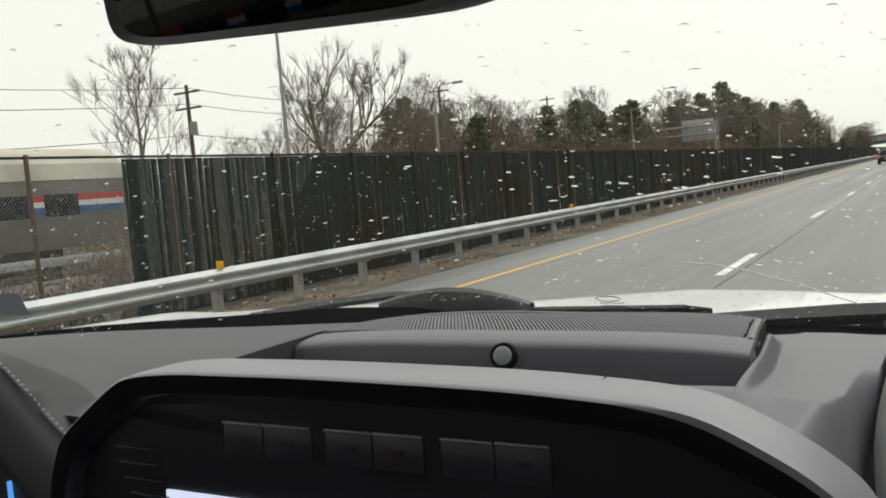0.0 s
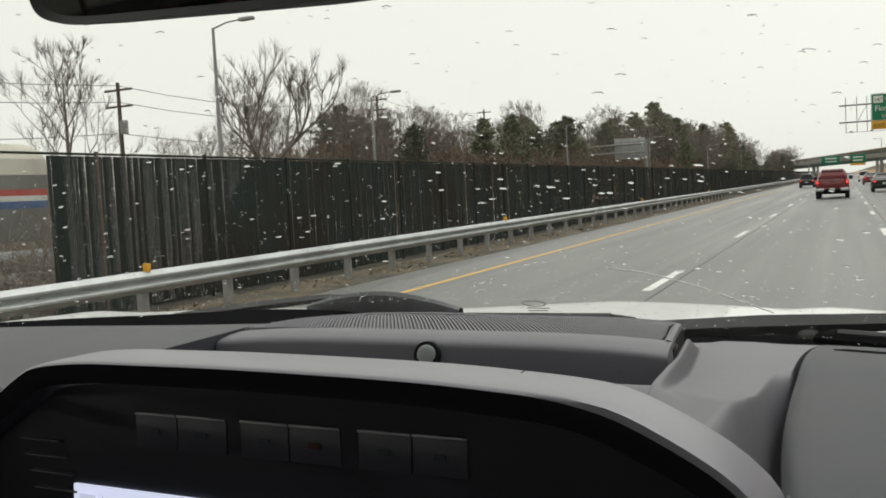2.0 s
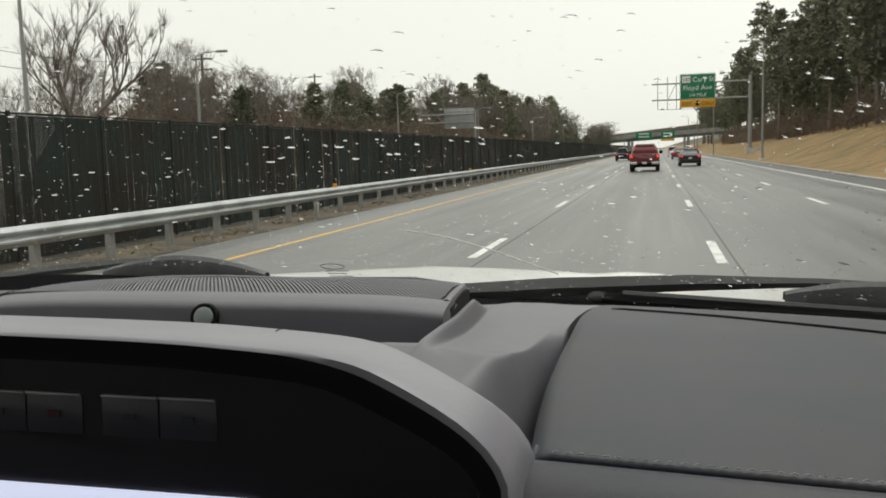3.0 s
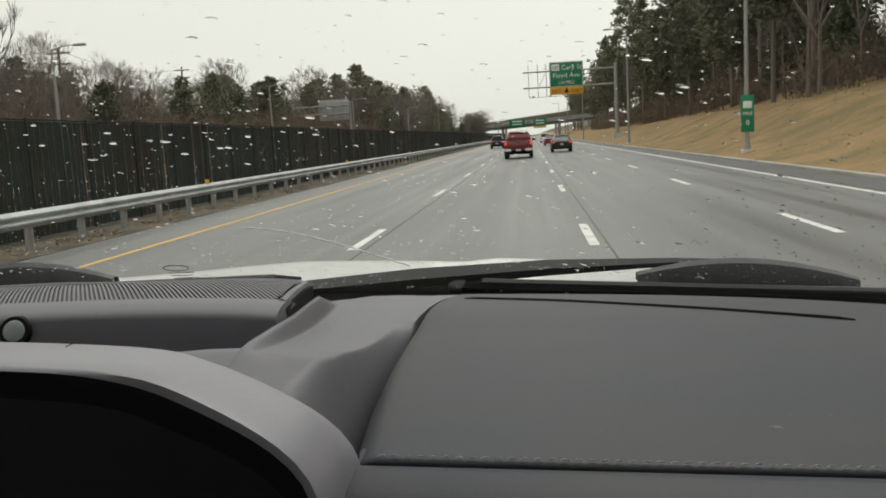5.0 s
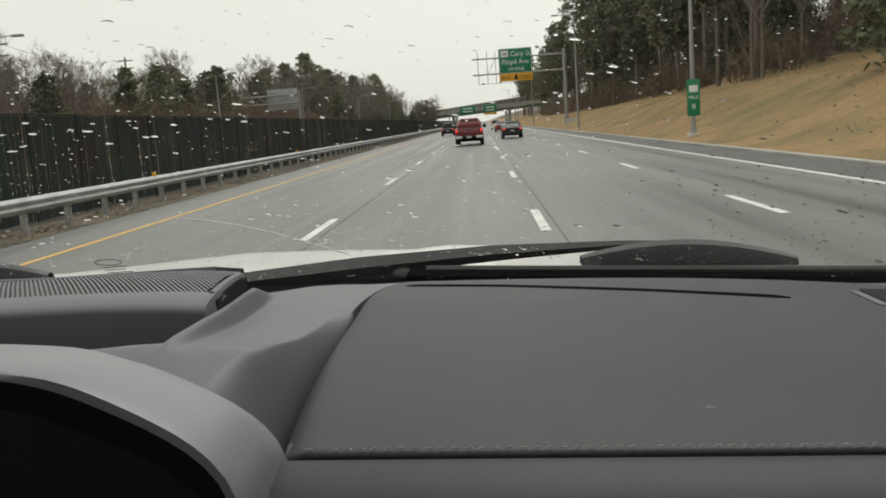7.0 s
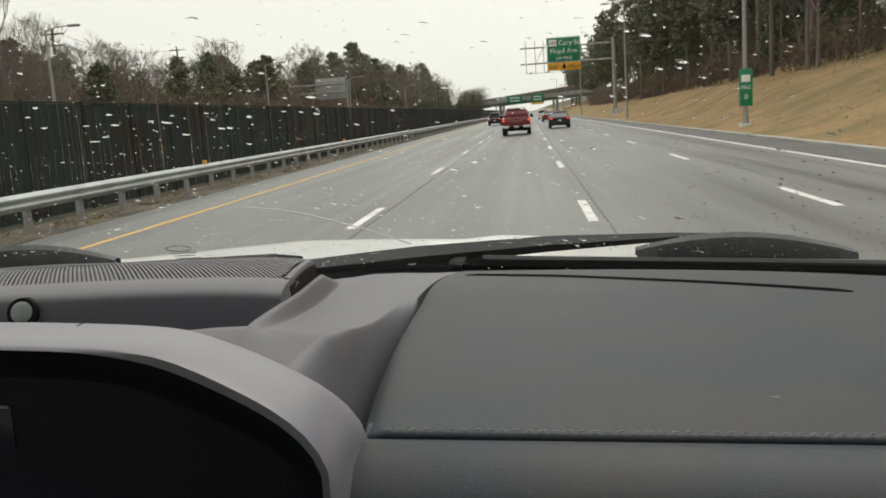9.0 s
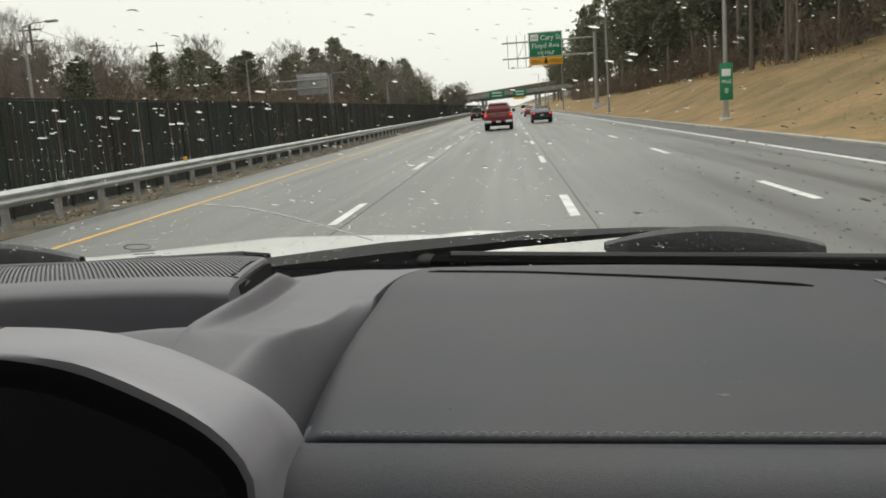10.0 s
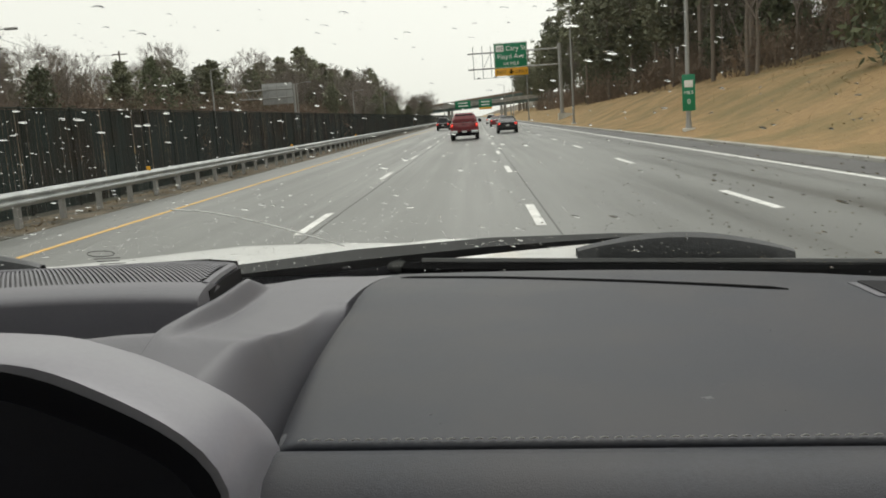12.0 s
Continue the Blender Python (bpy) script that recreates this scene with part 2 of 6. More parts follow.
CEDAR = mat("cedar_foliage", (0.110, 0.125, 0.074), 0.8, vary=0.4, scale=1.5, per_piece=0.45)
BRUSH = mat("winter_brush", (0.185, 0.142, 0.108), 0.95, vary=0.4, scale=2, per_piece=0.4)
SIGN_GREEN = mat("sign_green", (0.006, 0.20, 0.095), 0.4, vary=0.06)
SIGN_YELLOW = mat("sign_yellow", (0.75, 0.38, 0.02), 0.4, vary=0.06)
SIGN_WHITE = mat("sign_white", (0.8, 0.8, 0.78), 0.4, vary=0.05)
SIGN_BLACK = mat("sign_black", (0.02, 0.02, 0.02), 0.5)
SIGN_BACK = mat("sign_back", (0.40, 0.41, 0.41), 0.5, metal=0.3, vary=0.1, stain=(0.32, 0.33, 0.33), stain_scale=1)

# ---- ground and carriageway ----
YELLOW_X, LEFT_X, RIGHT_X, EXIT_X, EDGE_X = -6.65, -2.55, 1.2, 4.75, 7.75
RAIL_X, FENCE_X = -8.85, -12.5


def crest(y):
    return along([(-60, 3.0), (40, 3.2), (60, 3.5), (95, 3.2), (165, 2.4), (260, 2.0), (420, 2.6), (700, 2)], y)


def ground_z(x, y):
    """Height of the land: level under the road, a bank on the exit side, a shallow dip beyond the rail."""
    if x > 9.6:
        h = crest(y)
        up = h * ease(9.6, 21.5, x) + 0.30 * (min(x, 60) - 21.5 if x > 21.5 else 0)
        return -0.03 + up + 0.18 * noise.noise((x * 0.35, y * 0.13, 1.7)) * ease(9.6, 13, x)
    if x < -9.6:
        bank = along([(-60, 0), (40, 0.2), (60, 1.6), (90, 2.4), (300, 3.0), (900, 3)], y) * ease(-28.5, -36, x) if y > 40 else 0
        return -0.03 - 0.32 * ease(-9.6, -12, x) + bank + 0.05 * noise.noise((x * 0.4, y * 0.2, 4.2))
    return -0.03


xs = [-2400, -700, -250, -120, -70, -50, -42, -38, -36, -34, -32, -30, -28.5, -26, -22, -18, -15, -13, -12, -11, -10.2, -9.6, -4, 0, 5, 9.6, 10.2, 10.9, 11.8, 12.9, 14.2, 15.8, 17.5, 19.3, 21.5, 25, 31, 40, 60, 110, 250, 700, 2400]
ys = [-800, -200] + [-60 + 4 * i for i in range(0, 60)] + [180 + 14 * i for i in range(26)] + [560, 700, 1000, 1600, 2400]


def mixed_ground():
    """One sheet of land with three kinds of cover by stretch."""
    bm = bmesh.new()
    grid(bm, [[(x, y, ground_z(x, y)) for x in xs] for y in ys])
    for f in bm.faces:
        x = f.calc_center_median().x
        f.material_index = 1 if 9.6 < x < 26 or -37 < x < -29 else 2 if -12 < x < -7 or x > 26 else 0
    ob = part("ground", bm, SOIL, None, "", 60)
    ob.data.materials.append(DRY_GRASS)
    ob.data.materials.append(LITTER)
    return tagged(ob, "dormant winter land with a tan grass bank and dark leaf litter", "ground", "", "structure")


ground = mixed_ground()
road = part("road", bx(-8.4, 9.35, -60, 900, -0.3, 0.0), ASPHALT)
tagged(road, "wet grey asphalt carriageway with several lanes", "road", "", "structure")
shoulder = part("shoulder", bx(EDGE_X + 0.25, 9.36, -60, 900, -0.2, 0.004), SHOULDER)
tagged(shoulder, "darker wet asphalt shoulder beside the grass bank", "shoulder", "", "structure")
verge = part("verge", bx(-9.45, -8.3, -60, 900, -0.2, 0.012), LITTER)
tagged(verge, "strip of grit and dead leaves under the guard rail", "verge", "", "structure")


def line(name, x, y0, y1, w, material, label):
    ob = part(name, bx(x - w / 2, x + w / 2, y0, y1, -0.02, 0.006), material)
    return tagged(ob, label, "road marking", "", "structure")


line("yellow_edge_line", YELLOW_X, -60, 900, 0.13, YELLOW_PAINT, "solid yellow line along the median edge of the road")
line("white_edge_line", EDGE_X, -60, 900, 0.16, WHITE_PAINT, "solid white line along the outer edge of the road")
for x in (LEFT_X + 0.22, RIGHT_X + 0.2):
    line("lane_joint", x, -60, 900, 0.024, TAR, "dark tar-filled joint between two lanes of asphalt")
first_dash = part("lane_dash", bx(-0.075, 0.075, 0, 3.05, -0.02, 0.006), WHITE_PAINT)
tagged(first_dash, "white painted lane dash on wet asphalt", "lane dash", "lane dashes", "structure")
first_dash.matrix_basis = pose(LEFT_X, 1.2, 0)
for x, y0 in ((LEFT_X, 1.2), (RIGHT_X, 0.6), (EXIT_X, 0.9)):
    for i in range(26):
        if i or x != LEFT_X:
            copy_thing(first_dash, pose(x, y0 + 12.2 * i, 0))

# ---- guard rail ----
rail = thing("guard_rail", RAIL_X, 0, 0, label="galvanised steel W-beam guard rail on posts beside the road", category="guard rail")
w_shape = [(0.0, 0.0), (0.025, 0.02), (0.075, 0.075), (0.075, 0.105), (0.02, 0.15), (0.02, 0.17), (0.075, 0.215), (0.075, 0.245), (0.025, 0.295), (0.0, 0.315)]
RAIL_Z = 0.46
for i in range(-3, 40):
    bm = bmesh.new()
    y0, y1 = i * 7.62, (i + 1) * 7.62 + 0.25
    shift = 0.004 * (i % 2)
    front = [[(a + shift, y, RAIL_Z + b) for y in (y0, y1)] for a, b in w_shape]
    rear = [[(a + shift - 0.008, y, RAIL_Z + b) for y in (y0, y1)] for a, b in w_shape]
    grid(bm, front)
    grid(bm, [r[::-1] for r in rear])
    for k in (0, -1):
        grid(bm, [front[k], rear[k]])
    part("beam", bm, GALV, rail, "galvanised W-profile beam", 25)
post_me = mesh("post", bx(-0.19, -0.09, -0.075, 0.075, -0.4, 0.74, bevel=0.006), POST_STEEL)
block_me = mesh("spacer_block", bx(-0.09, 0.02, -0.05, 0.05, 0.5, 0.73, bevel=0.006), TIMBER)
for i in range(-8, 130):
    for nm, me in (("post", post_me), ("spacer_block", block_me)):
        ob = new(nm, me)
        ob.parent = rail
        ob.location = (0, i * 1.905, 0)
marker_me = mesh("reflector", bx(-0.05, 0.05, -0.03, 0.03, 0.76, 0.88, bevel=0.006), SIGN_YELLOW)
for y in (9.5, 24.0, 43.0, 66.0):
    ob = new("reflector", marker_me)
    ob.parent, ob.location = rail, (0, y, 0)
    tagged(ob, "small amber reflector on top of the rail")

# ---- dark fence along the median ----
FENCE_TOP = 2.75
fence = thing("median_fence", FENCE_X, 0, 0, label="tall dark slatted chain-link fence overgrown with winter brush", category="fence")
for i in range(-2, 60):
    part("fence_post", tube(bmesh.new(), [(0, i * 3.05, -0.5), (0, i * 3.05, FENCE_TOP + 0.03)], 0.04, 8), FENCE if i > 4 else TIMBER, fence)
for z in (0.1, FENCE_TOP - 0.02):
    part("fence_rail", tube(bmesh.new(), [(0, -8, z), (0, 500, z)], 0.025, 6), FENCE, fence)
bm = bmesh.new()
for i in range(4300):
    y = -5 + i * 0.085 if i < 2300 else 190.5 + (i - 2300) * 0.16
    w = (0.072 if i < 2300 else 0.15) * random.uniform(0.93, 1.0) * 1.16
    if y < 11.0 + random.gauss(0, 0.12) or random.random() < 0.010 * (1 + 2 * noise.noise((y * 0.2, 0, 0))):
        continue
    s = random.uniform(-0.012, 0.012)
    vs = [bm.verts.new((s + dx, y + dy, z)) for z in (-0.3, FENCE_TOP - 0.06) for dx, dy in ((-0.004, 0), (0.004, 0), (0.004, w), (-0.004, w))]
    for q in ((0, 1, 5, 4), (1, 2, 6, 5), (2, 3, 7, 6), (3, 0, 4, 7), (4, 5, 6, 7)):
        bm.faces.new([vs[k] for k in q])
wires = bmesh.new()
for i in range(-60, 560):
    y = i * 0.065
    for lean in (-1, 1):
        a, b = y, y + lean * 2.9
        z0, z1 = -0.25, FENCE_TOP - 0.02
        lo, hi = min(a, b), max(a, b)
        if lo < -4 or hi > 17:
            continue
        tube(wires, [(0.004 * lean, a, z0), (0.004 * lean, b, z1)], 0.0024, 3, caps=False)
tagged(part("chain_link", wires, POST_STEEL, fence, "open chain-link wire mesh"), kind="stuff")
slats = part("slats", bm, FENCE, fence, "dark privacy slats woven into the fence")
tagged(slats, kind="stuff")

# ---- the carriageway beyond the fence ----
far_road = part("far_road", bx(-25, -14.2, -60, 270, -0.6, -0.26), ASPHALT)
tagged(far_road, "opposite asphalt carriageway behind the fence", "road", "", "structure")
far_rail = thing("guard_rail", -25.6, 0, -0.3, label="galvanised guard rail beyond the opposite carriageway", category="guard rail")
for i in range(-2, 22):
    part("beam", bx(0.0, 0.06, i * 7.62, i * 7.62 + 7.7, 0.45, 0.75, bevel=0.02), GALV, far_rail)
for i in range(0, 60):
    ob = new("post", post_me)
    ob.parent, ob.location = far_rail, (0, i * 2.8, 0)

# ---- trees ----


def limb(bm, p, d, length, r, depth, rnd, spread, up):
    """One limb and, at its end and along it, its twigs."""
    n = 3 if depth > 1 else 2 if depth else 1
    pts, radii = [Vector(p)], [r]
    q, dd = Vector(p), Vector(d)
    for i in range(n):
        dd = (dd + Vector((rnd.uniform(-1, 1), rnd.uniform(-1, 1), rnd.uniform(-0.6, 1) * up)) * 0.16).normalized()
        q = q + dd * length / n
        pts.append(q.copy())
        radii.append(r * (1 - 0.45 * (i + 1) / n))
    tube(bm, pts, radii, 5 if depth > 2 else 3, caps=False)
    if depth <= 0:
        return
    kids = 3 if depth > 1 else 10
    for k in range(kids):
        f = rnd.uniform(0.45, 1.0) if k else 1.0
        i = min(n - 1, int(f * n))
        at = pts[i].lerp(pts[i + 1], f * n - i) if i < n else pts[-1]
        side = Vector((rnd.uniform(-1, 1), rnd.uniform(-1, 1), rnd.uniform(-0.2, 0.7))).normalized()
        nd = (dd * (1 - spread) + side * spread + Vector((0, 0, up * 0.25))).normalized()
        limb(bm, at, nd, length * rnd.uniform(0.55, 0.8), max(r * 0.5, 0.011), depth - 1, rnd, spread, up)


def bare_tree(seed, height, depth=5, spread=0.5, trunk=0.22, lean=(0, 0)):
    rnd = random.Random(seed)
    ob = thing("bare_tree", label="bare deciduous winter tree with fine branching twigs", category="tree", group="trees by the road")
    base = bmesh.new()
    top = Vector((lean[0], lean[1], height * 0.3))
    tube(base, [(0, 0, -0.4), (0, 0, 0.1), top * 0.5 + Vector((0.1, 0, 0)), top], [trunk * 1.5, trunk, trunk * 0.85, trunk * 0.7], 8)
    part("trunk", base, BARK, ob)
    bm = bmesh.new()
    for k in range(4):
        a = k * math.tau / 4 + rnd.uniform(-0.5, 0.5)
        d = Vector((math.cos(a) * 0.55 + lean[0] * 0.12, math.sin(a) * 0.55 + lean[1] * 0.12, 1)).normalized()
        limb(bm, top - Vector((0, 0, 0.35 * k)), d, height * 0.30, trunk * 0.55, depth - 1, rnd, spread, 0.8)
    part("crown", bm, TWIG, ob)
    return ob


def oval_tree(seed, height, depth=3, trunk=0.2):
    """A bare tree with a straight leader and an oval crown."""
    rnd = random.Random(seed)
    ob = thing("bare_tree", label="bare deciduous winter tree with an oval crown of twigs", category="tree", group="trees by the road")
    base = bmesh.new()
    tube(base, [(0, 0, -0.4), (0, 0, 0.1), (0.08, 0, height * 0.4), (0, 0.06, height * 0.92)], [trunk * 1.5, trunk, trunk * 0.7, trunk * 0.12], 7)
    part("trunk", base, BARK, ob)
    bm = bmesh.new()
    for k in range(14):
        f = 0.16 + 0.72 * k / 13
        a = k * 2.4 + rnd.uniform(-0.3, 0.3)
        reach = height * (0.20 + 0.10 * math.sin(math.pi * min(1, f * 1.15))) * (1.1 - 0.55 * f)
        d = Vector((math.cos(a) * 0.62, math.sin(a) * 0.62, 0.9)).normalized()
        limb(bm, (0, 0, height * f), d, reach, trunk * 0.34 * (1.1 - 0.6 * f), depth, rnd, 0.45, 0.7)
    part("crown", bm, TWIG, ob)
    return ob


def clump(bm, c, r, rnd, n=7, flat=0.6):
    """A tuft of small pointed leaves round a point."""
    for _ in range(n):
        d = Vector((rnd.gauss(0, 1), rnd.gauss(0, 1), rnd.gauss(0, flat)))
        d = d.normalized() if d.length > 1e-6 else Vector((0, 0, 1))
        s = d.cross(Vector((rnd.uniform(-1, 1), rnd.uniform(-1, 1), rnd.uniform(-1, 1)))).normalized() * r * 0.22
        a = Vector(c) + d * r * 0.15
        bm.faces.new([bm.verts.new(v) for v in (a, a + d * r * 0.55 + s, a + d * r * rnd.uniform(0.8, 1.25), a + d * r * 0.5 - s)])


def pine_tree(seed, height, bare=0.45, width=0.17):
    rnd = random.Random(seed)
    ob = thing("pine_tree", label="tall loblolly pine with a dark green crown and bare lower trunk", category="tree", group="trees by the road")
    base, crown = bmesh.new(), bmesh.new()
    bend = rnd.uniform(-0.3, 0.3)
    tube(base, [(0, 0, -0.5), (bend * 0.4, 0, height * 0.4), (bend, 0.2 * bend, height * 0.97)], [0.24, 0.17, 0.04], 7)
    z = height * bare
    while z < height:
        f = (z - height * bare) / (height * (1 - bare))
        reach = height * width * (0.55 + 1.1 * f if f < 0.4 else 1.5 * (1 - f) ** 0.7 + 0.1) * rnd.uniform(0.45, 1.3)
        a = rnd.uniform(0, math.tau)
        for k in range(rnd.choice((3, 4, 4, 5))):
            b = a + k * 1.6 + rnd.uniform(-0.4, 0.4)
            d = Vector((math.cos(b), math.sin(b), rnd.uniform(0.05, 0.45)))
            root = Vector((bend * z / height, 0, z))
            tube(base, [root, root + d * reach], [0.05, 0.015], 3, caps=False)
            for m in range(3):
                g = rnd.uniform(0.35, 1.05)
                clump(crown, root + d * reach * g + Vector((rnd.uniform(-0.3, 0.3), rnd.uniform(-0.3, 0.3), rnd.uniform(-0.1, 0.35))), rnd.uniform(0.38, 0.8), rnd, 14)
        z += height * 0.035 * rnd.uniform(0.7, 1.3)
    part("trunk", base, BARK, ob)
    part("crown", crown, PINE, ob)
    return ob


def cedar_tree(seed, height, name="cedar_tree", label="dense dark evergreen cedar reaching near the ground"):
    rnd = random.Random(seed)
    ob = thing(name, label=label, category="tree", group="trees by the road")
    base, crown = bmesh.new(), bmesh.new()
    tube(base, [(0, 0, -0.4), (0, 0, height * 0.9)], [0.18, 0.03], 6)
    part("trunk", base, BARK, ob)
    for i in range(int(300 + height * 22)):
        f = rnd.random() ** 0.8
        r = height * 0.34 * (1 - f) ** 0.6 * (0.55 + 0.45 * min(1, f * 4)) * rnd.uniform(0.55, 1.1) + 0.1
        a = rnd.uniform(0, math.tau)
        r *= 1 + 0.25 * math.sin(a * 3 + seed) + 0.2 * math.sin(f * 17 + a * 2)
        clump(crown, (math.cos(a) * r, math.sin(a) * r, 0.25 + f * height * 0.97), rnd.uniform(0.3, 0.6), rnd, 4, 1.0)
    part("crown", crown, CEDAR, ob)
    return ob


def brush(seed, w, h, leaf=1.0, twigs=4, name="shrub"):
    """A thicket of thin stems and dead leaves."""
    rnd = random.Random(seed)
    ob = thing(name, label="tangled brown winter %s without leaves" % name, category=name, group="%ss along the road" % name)
    bm = bmesh.new()
    for i in range(40):
        a, r = rnd.uniform(0, math.tau), w * math.sqrt(rnd.random()) * 0.5
        p = Vector((math.cos(a) * r, math.sin(a) * r, -0.1))
        hh = h * rnd.uniform(0.5, 1.05) * (1 - 0.35 * (2 * r / w) ** 2)
        d = Vector((rnd.uniform(-0.35, 0.35), rnd.uniform(-0.35, 0.35), 1))
        tip = p + d * hh + Vector((rnd.uniform(-0.4, 0.4), rnd.uniform(-0.4, 0.4), 0))
        tube(bm, [p, p + d * hh * 0.5, tip], [0.022, 0.014, 0.005], 3, caps=False)
        for _ in range(twigs):
            b = p.lerp(tip, rnd.uniform(0.3, 0.95))
            tube(bm, [b, b + Vector((rnd.uniform(-0.5, 0.5), rnd.uniform(-0.5, 0.5), rnd.uniform(0.1, 0.6)))], [0.009, 0.004], 3, caps=False)
        for _ in range(4):
            clump(bm, p.lerp(tip, rnd.uniform(0.2, 1.0)) + Vector((rnd.uniform(-0.3, 0.3), rnd.uniform(-0.3, 0.3), 0)), rnd.uniform(0.1, 0.24) * leaf, rnd, 3, 1.0)
    part("thicket", bm, BRUSH, ob)
    return ob


used = set()


def scatter(kinds, places, seed=77):
    """Copies of the kinds of plant, turned and sized a little differently, on the land."""
    rnd = random.Random(seed)
    for i, (x, y, s) in enumerate(places):
        k = kinds[rnd.randrange(len(kinds))]
        m = pose(x, y, ground_z(x, y) - 0.1, 0, 0, rnd.uniform(0, 360)) @ Matrix.Scale(s * rnd.uniform(0.9, 1.1), 4)
        if id(k) not in used:
            used.add(id(k))
            k.matrix_basis = m
        else:
            c = copy_thing(k, Matrix.Identity(4))
            c.matrix_basis = m


rnd = random.Random(5)
pines = [pine_tree(11, 20, 0.35), pine_tree(12, 22, 0.5), pine_tree(13, 18, 0.28, 0.2), pine_tree(14, 24, 0.42, 0.15)]
bares = [bare_tree(21, 16, 5, trunk=0.16), bare_tree(22, 14, 5, spread=0.42, trunk=0.15), oval_tree(23, 17, 3, 0.24)]
smalls = [bare_tree(24, 15, 5, 0.5, 0.15), oval_tree(28, 16, 3, 0.16)]
rounds = [pine_tree(15, 11, 0.12, 0.25), pine_tree(16, 13, 0.2, 0.22)]
cedars = [cedar_tree(31, 8), cedar_tree(32, 6), cedar_tree(33, 10)]
thickets = [brush(44, 3.6, 3.0, 0.35, 9, "thicket"), brush(45, 3.2, 3.3, 0.35, 9, "thicket")]
shrubs = [brush(41, 3.2, 2.6), brush(42, 4, 3.4), brush(43, 2.6, 2.0)]


# wood on the bank
places = []
for i in range(118):
    y = 30 + 440 * (i / 118) ** 1.35
    places.append((20.5 + abs(rnd.gauss(0, 1)) * 8 + (3.5 if y < 62 else 0), y + rnd.uniform(-4, 4), rnd.uniform(0.8, 1.15)))
scatter(pines + [bares[0], pines[0], pines[2]], places)
# undergrowth and saplings below the pines
places = []
for i in range(90):
    y = 28 + 260 * (i / 90) ** 1.3
    places.append((21.5 + abs(rnd.gauss(0, 1)) * 5 + (2.5 if y < 62 else 0), y + rnd.uniform(-2, 2), rnd.uniform(1.0, 2.2)))
scatter(shrubs, places, 81)
places = [(23 + rnd.uniform(0, 16), 30 + i * 3.6 + rnd.uniform(-2, 2), rnd.uniform(0.45, 0.8)) for i in range(46)]
scatter(smalls + [cedars[0]], places, 82)


# tree belt beyond the opposite carriageway, rising along the road
def belt(x, y):
    return along([(40, 0.36), (70, 0.50), (110, 0.60), (180, 0.80), (300, 0.95), (500, 1.2)], y)


places = []
for i in range(90):
    y = 62 + 400 * (i / 90) ** 1.3
    x = -34 - abs(rnd.gauss(0, 1)) * 8 - y * 0.012
    places.append((x, y + rnd.uniform(-3, 3), rnd.uniform(0.62, 1.08) * belt(x, y)))
scatter(smalls * 4 + bares, [p for p in places if p[1] < 110], 78)
scatter(smalls * 6 + [pines[2]], [p for p in places if p[1] >= 110], 83)
places = [(-36 - rnd.uniform(0, 22), 75 + 330 * (i / 150) ** 1.2, rnd.uniform(0.6, 0.85) * belt(0, 75 + 330 * (i / 150) ** 1.2)) for i in range(150)]
scatter(smalls, places, 87)
places = []
for i in range(26):
    y = 84 + 280 * (i / 26) ** 1.2 + rnd.uniform(-3, 3)
    places.append((-38 - rnd.uniform(0, 20), y, rnd.uniform(0.85, 1.3) * along([(60, 0.62), (110, 0.78), (200, 1.05), (350, 1.35)], y)))
scatter(rounds, places, 89)
# low scrub and saplings further back, seen over the train
places = [(-52 - rnd.uniform(0, 30), 22 + i * 2.1 + rnd.uniform(-1, 1), rnd.uniform(0.30, 0.46)) for i in range(26)]
scatter(smalls, places, 85)
places = [(-46 - rnd.uniform(0, 26), 20 + i * 2.6 + rnd.uniform(-1, 1), rnd.uniform(1.0, 1.5)) for i in range(22)]
scatter(shrubs, places, 86)
places = [(-31 - rnd.uniform(0, 9), 50 + 280 * (i / 95) ** 1.25, rnd.uniform(1.2, 2.2)) for i in range(95)]
scatter(shrubs, places, 80)
places = [(-38 - rnd.uniform(0, 24), 60 + 330 * (i / 76) ** 1.25, rnd.uniform(2.0, 3.0) * (1 + 0.35 * ease(120, 300, 60 + 330 * (i / 76) ** 1.25))) for i in range(76)]
scatter(thickets, places, 84)
# low growth along the fence
places = [(FENCE_X - rnd.uniform(2.2, 3.0), 21 + i * 3.0 + rnd.uniform(-1, 1), rnd.uniform(0.75, 1.2)) for i in range(58)]
scatter(shrubs, places, 79)
places = [(FENCE_X - rnd.uniform(1.3, 2.0), 1 + i * 0.6 + rnd.uniform(-0.3, 0.3), rnd.uniform(0.42, 0.62)) for i in range(34)]
scatter(shrubs, places, 88)

places = [(-40 - rnd.uniform(0, 10), 60 + 3.4 * i + rnd.uniform(-1, 1), rnd.uniform(0.54, 0.68)) for i in range(12)]
scatter(smalls + bares[1:2], places, 99)
# dark evergreens and brush close behind the far road, and the belt's far end by the bridges
places = [(-33 - rnd.uniform(0, 14), 72 + 70 * (i / 20) ** 1.1, rnd.uniform(0.5, 0.8)) for i in range(20)]
scatter(cedars + [rounds[0]], places, 91)
places = [(-30 - rnd.uniform(0, 9), 30 + 100 * (i / 70) ** 1.1, rnd.uniform(1.0, 1.5) + 0.6 * ease(60, 110, 30 + 100 * (i / 70) ** 1.1)) for i in range(70)]
scatter(thickets, places, 96)
places = [(-27.5 - abs(rnd.gauss(0, 1)) * 5, 190 + 150 * i / 40 + rnd.uniform(-2, 2), rnd.uniform(0.55, 0.9)) for i in range(40)]
scatter(smalls + rounds, places, 92)
